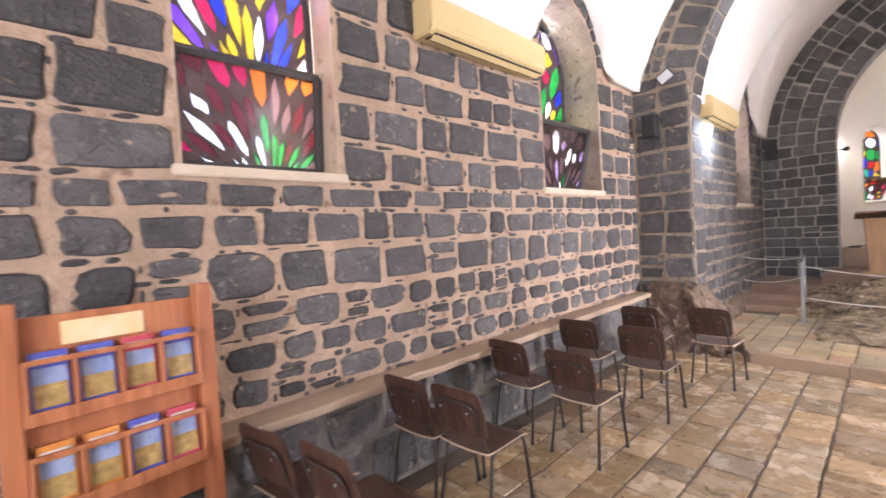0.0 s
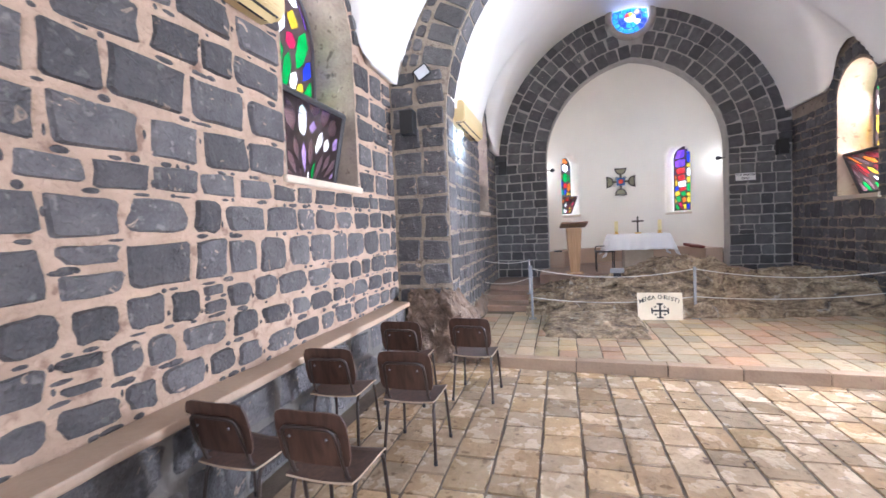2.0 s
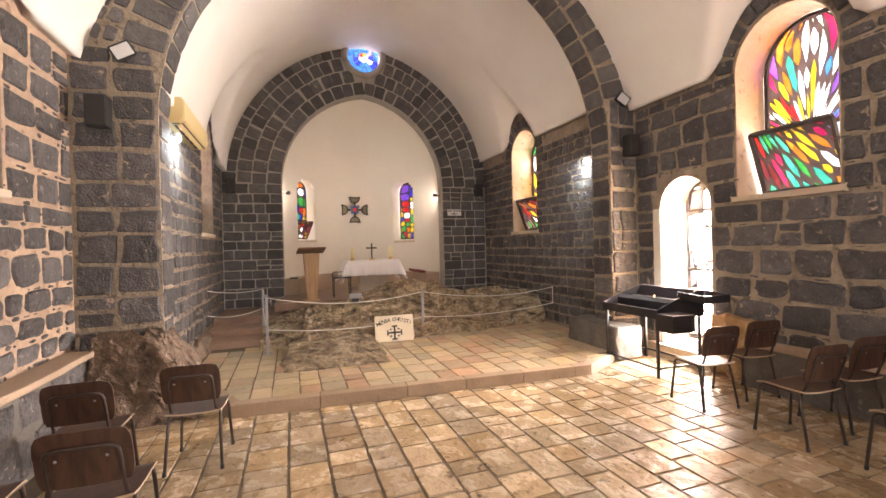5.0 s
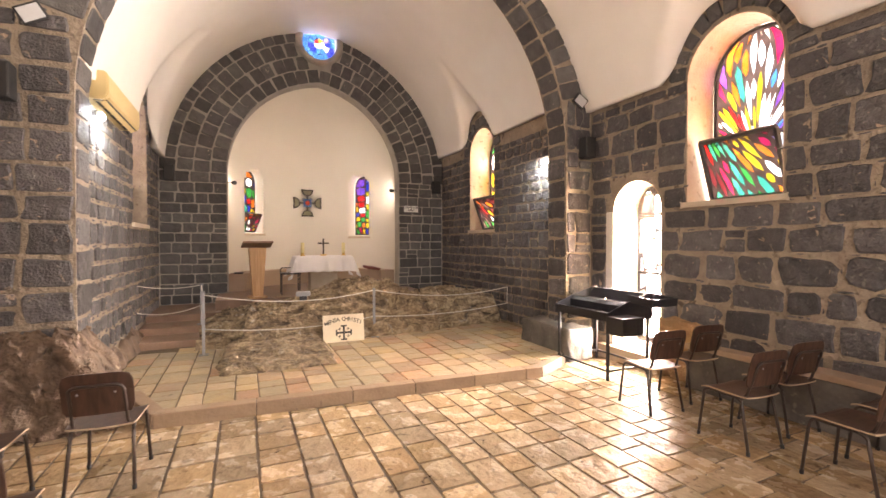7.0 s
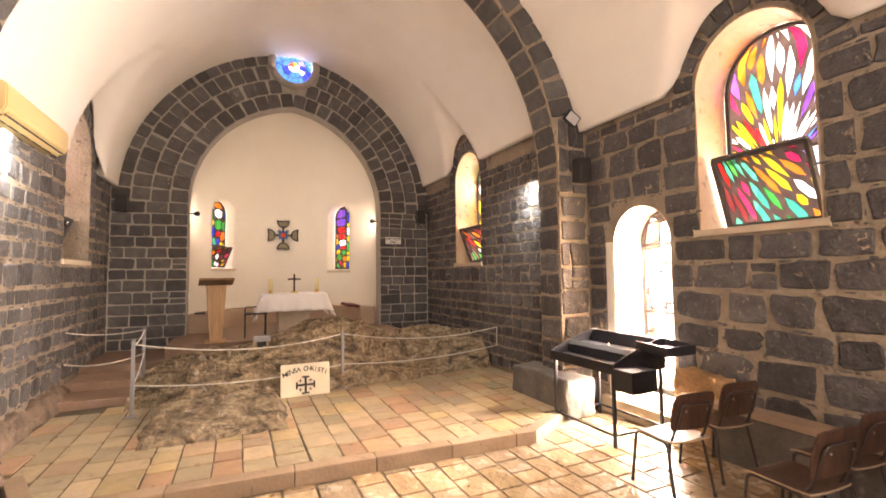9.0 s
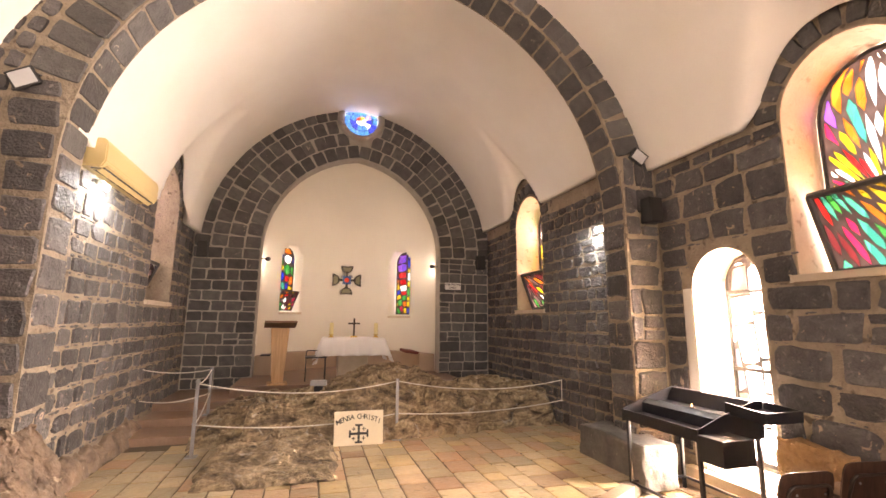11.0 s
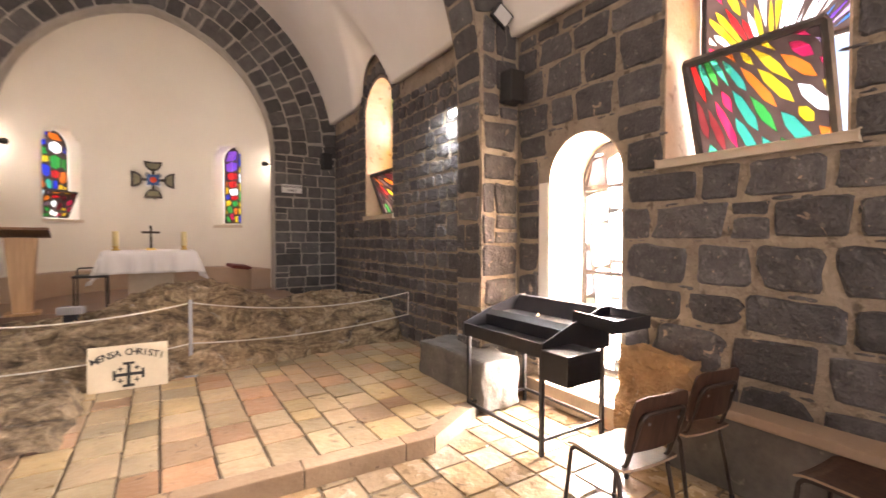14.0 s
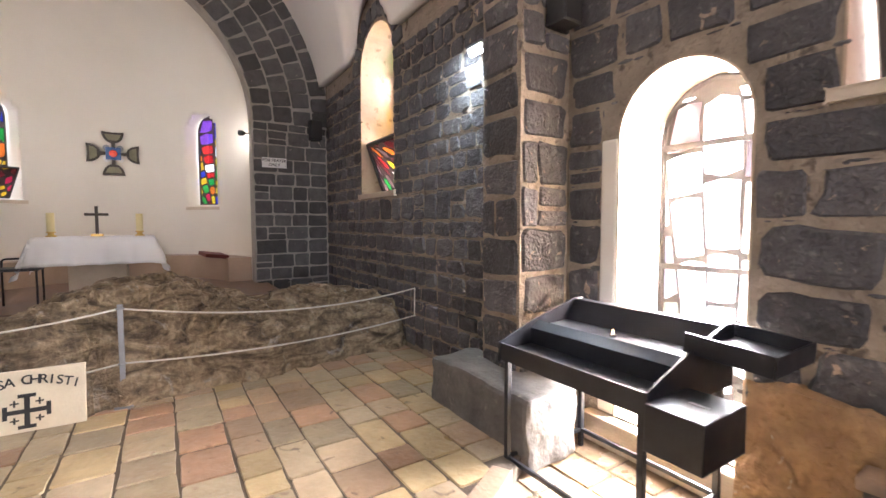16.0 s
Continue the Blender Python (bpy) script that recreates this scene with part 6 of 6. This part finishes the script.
# bench front stones
bench_front = lambda u, v, d: Vector((u, 2.40 + d, v))
build_wall(bench, bench_front, 0.3, 6.15, 0.0, 0.65, [], rng, lambda v: (0.24, 0.40), lambda v: (0.30, 0.60), 0.022, lambda v: SQ + RD, 0.016)


def pave(name, parent, x0, x1, y0, y1, z, widths, lengths, joint, sets, rng, inside, depth=0.012, start=None):
    """Strips of tiles that run along x, with broken joints."""
    at = lambda u, v, d: Vector((u, v, z - d))
    y = y0
    while y < y1:
        w = rng.uniform(*widths)
        x = x0 - rng.uniform(0, lengths[0]) if start is None else start(y + w / 2)
        while x < x1:
            ln = rng.uniform(*lengths)
            cx, cy = x + ln / 2, y + w / 2
            if inside(cx, cy, ln / 2, w / 2):
                lay(name, parent, at, rng.choice(sets), cx, cy, ln - joint, w - joint * rng.uniform(0.8, 1.6), depth * rng.uniform(0.85, 1.15), rng.uniform(-0.008, 0.008))
            x += ln
        y += w


def plat_front(y):
    if y > 1.17:
        return 5.94 + min(0.76, (y - 1.17) * 2.3)
    if y > -2.84:
        return 5.72 + (y + 2.84) / (1.17 + 2.84) * 0.22
    return 5.72 + (-2.84 - y) * 0.55


def in_nave(x, y, a, b):
    return x - a * 0.9 < plat_front(y) - 0.03 and x - a > -0.5 and YR < y - b * 0.5 and y + b * 0.5 < 2.34


def in_platform(x, y, a, b):
    return y - b > -4.07 and y + b < 1.9 and not (x > 8.7 and y < 0.8) and not (abs(x - 7.52) < 0.5 and abs(y - 0.04) < 0.52) and (x < 8.5 or y < 0.8)


pave("tile", FLOOR, -0.4, 6.9, YR + 0.02, 2.34, -0.012, (0.20, 0.31), (0.20, 0.42), 0.009, TL, rng, in_nave)
pave("tile", PLATFORM, 5.8, 9.0, -4.06, 1.9, PZ - 0.012, (0.20, 0.30), (0.20, 0.42), 0.006, PT, rng, in_platform, start=lambda y: plat_front(y) + 0.128)
# kerb stones on the platform's edge
y = 1.17
while y > -2.82:
    ln = rng.uniform(0.60, 0.95)
    y2 = max(-2.84, y - ln)
    xf = plat_front((y + y2) / 2)
    bm = box(bmesh.new(), -0.015, 0.125, -(y - y2) / 2 + 0.003, (y - y2) / 2 - 0.003, -0.13, 0.004, 0.008)
    ob = part("kerb_stone", bm, M_KERB, PLATFORM)
    ob.matrix_basis = pose(xf, (y + y2) / 2, PZ + 0.001, 0, 0, -3.1)
    y = y2
for a, b in (((5.72, -2.84), (6.0, -3.36)), ((6.70, 1.50), (5.94, 1.17))):
    d = Vector((b[0] - a[0], b[1] - a[1], 0))
    bm = box(bmesh.new(), 0, d.length, -0.015, 0.11, -0.13, 0.003, 0.008)
    ob = part("kerb_stone", bm, M_KERB, PLATFORM)
    ob.matrix_basis = pose(a[0], a[1], PZ + 0.001, 0, 0, math.degrees(math.atan2(d.y, d.x)))
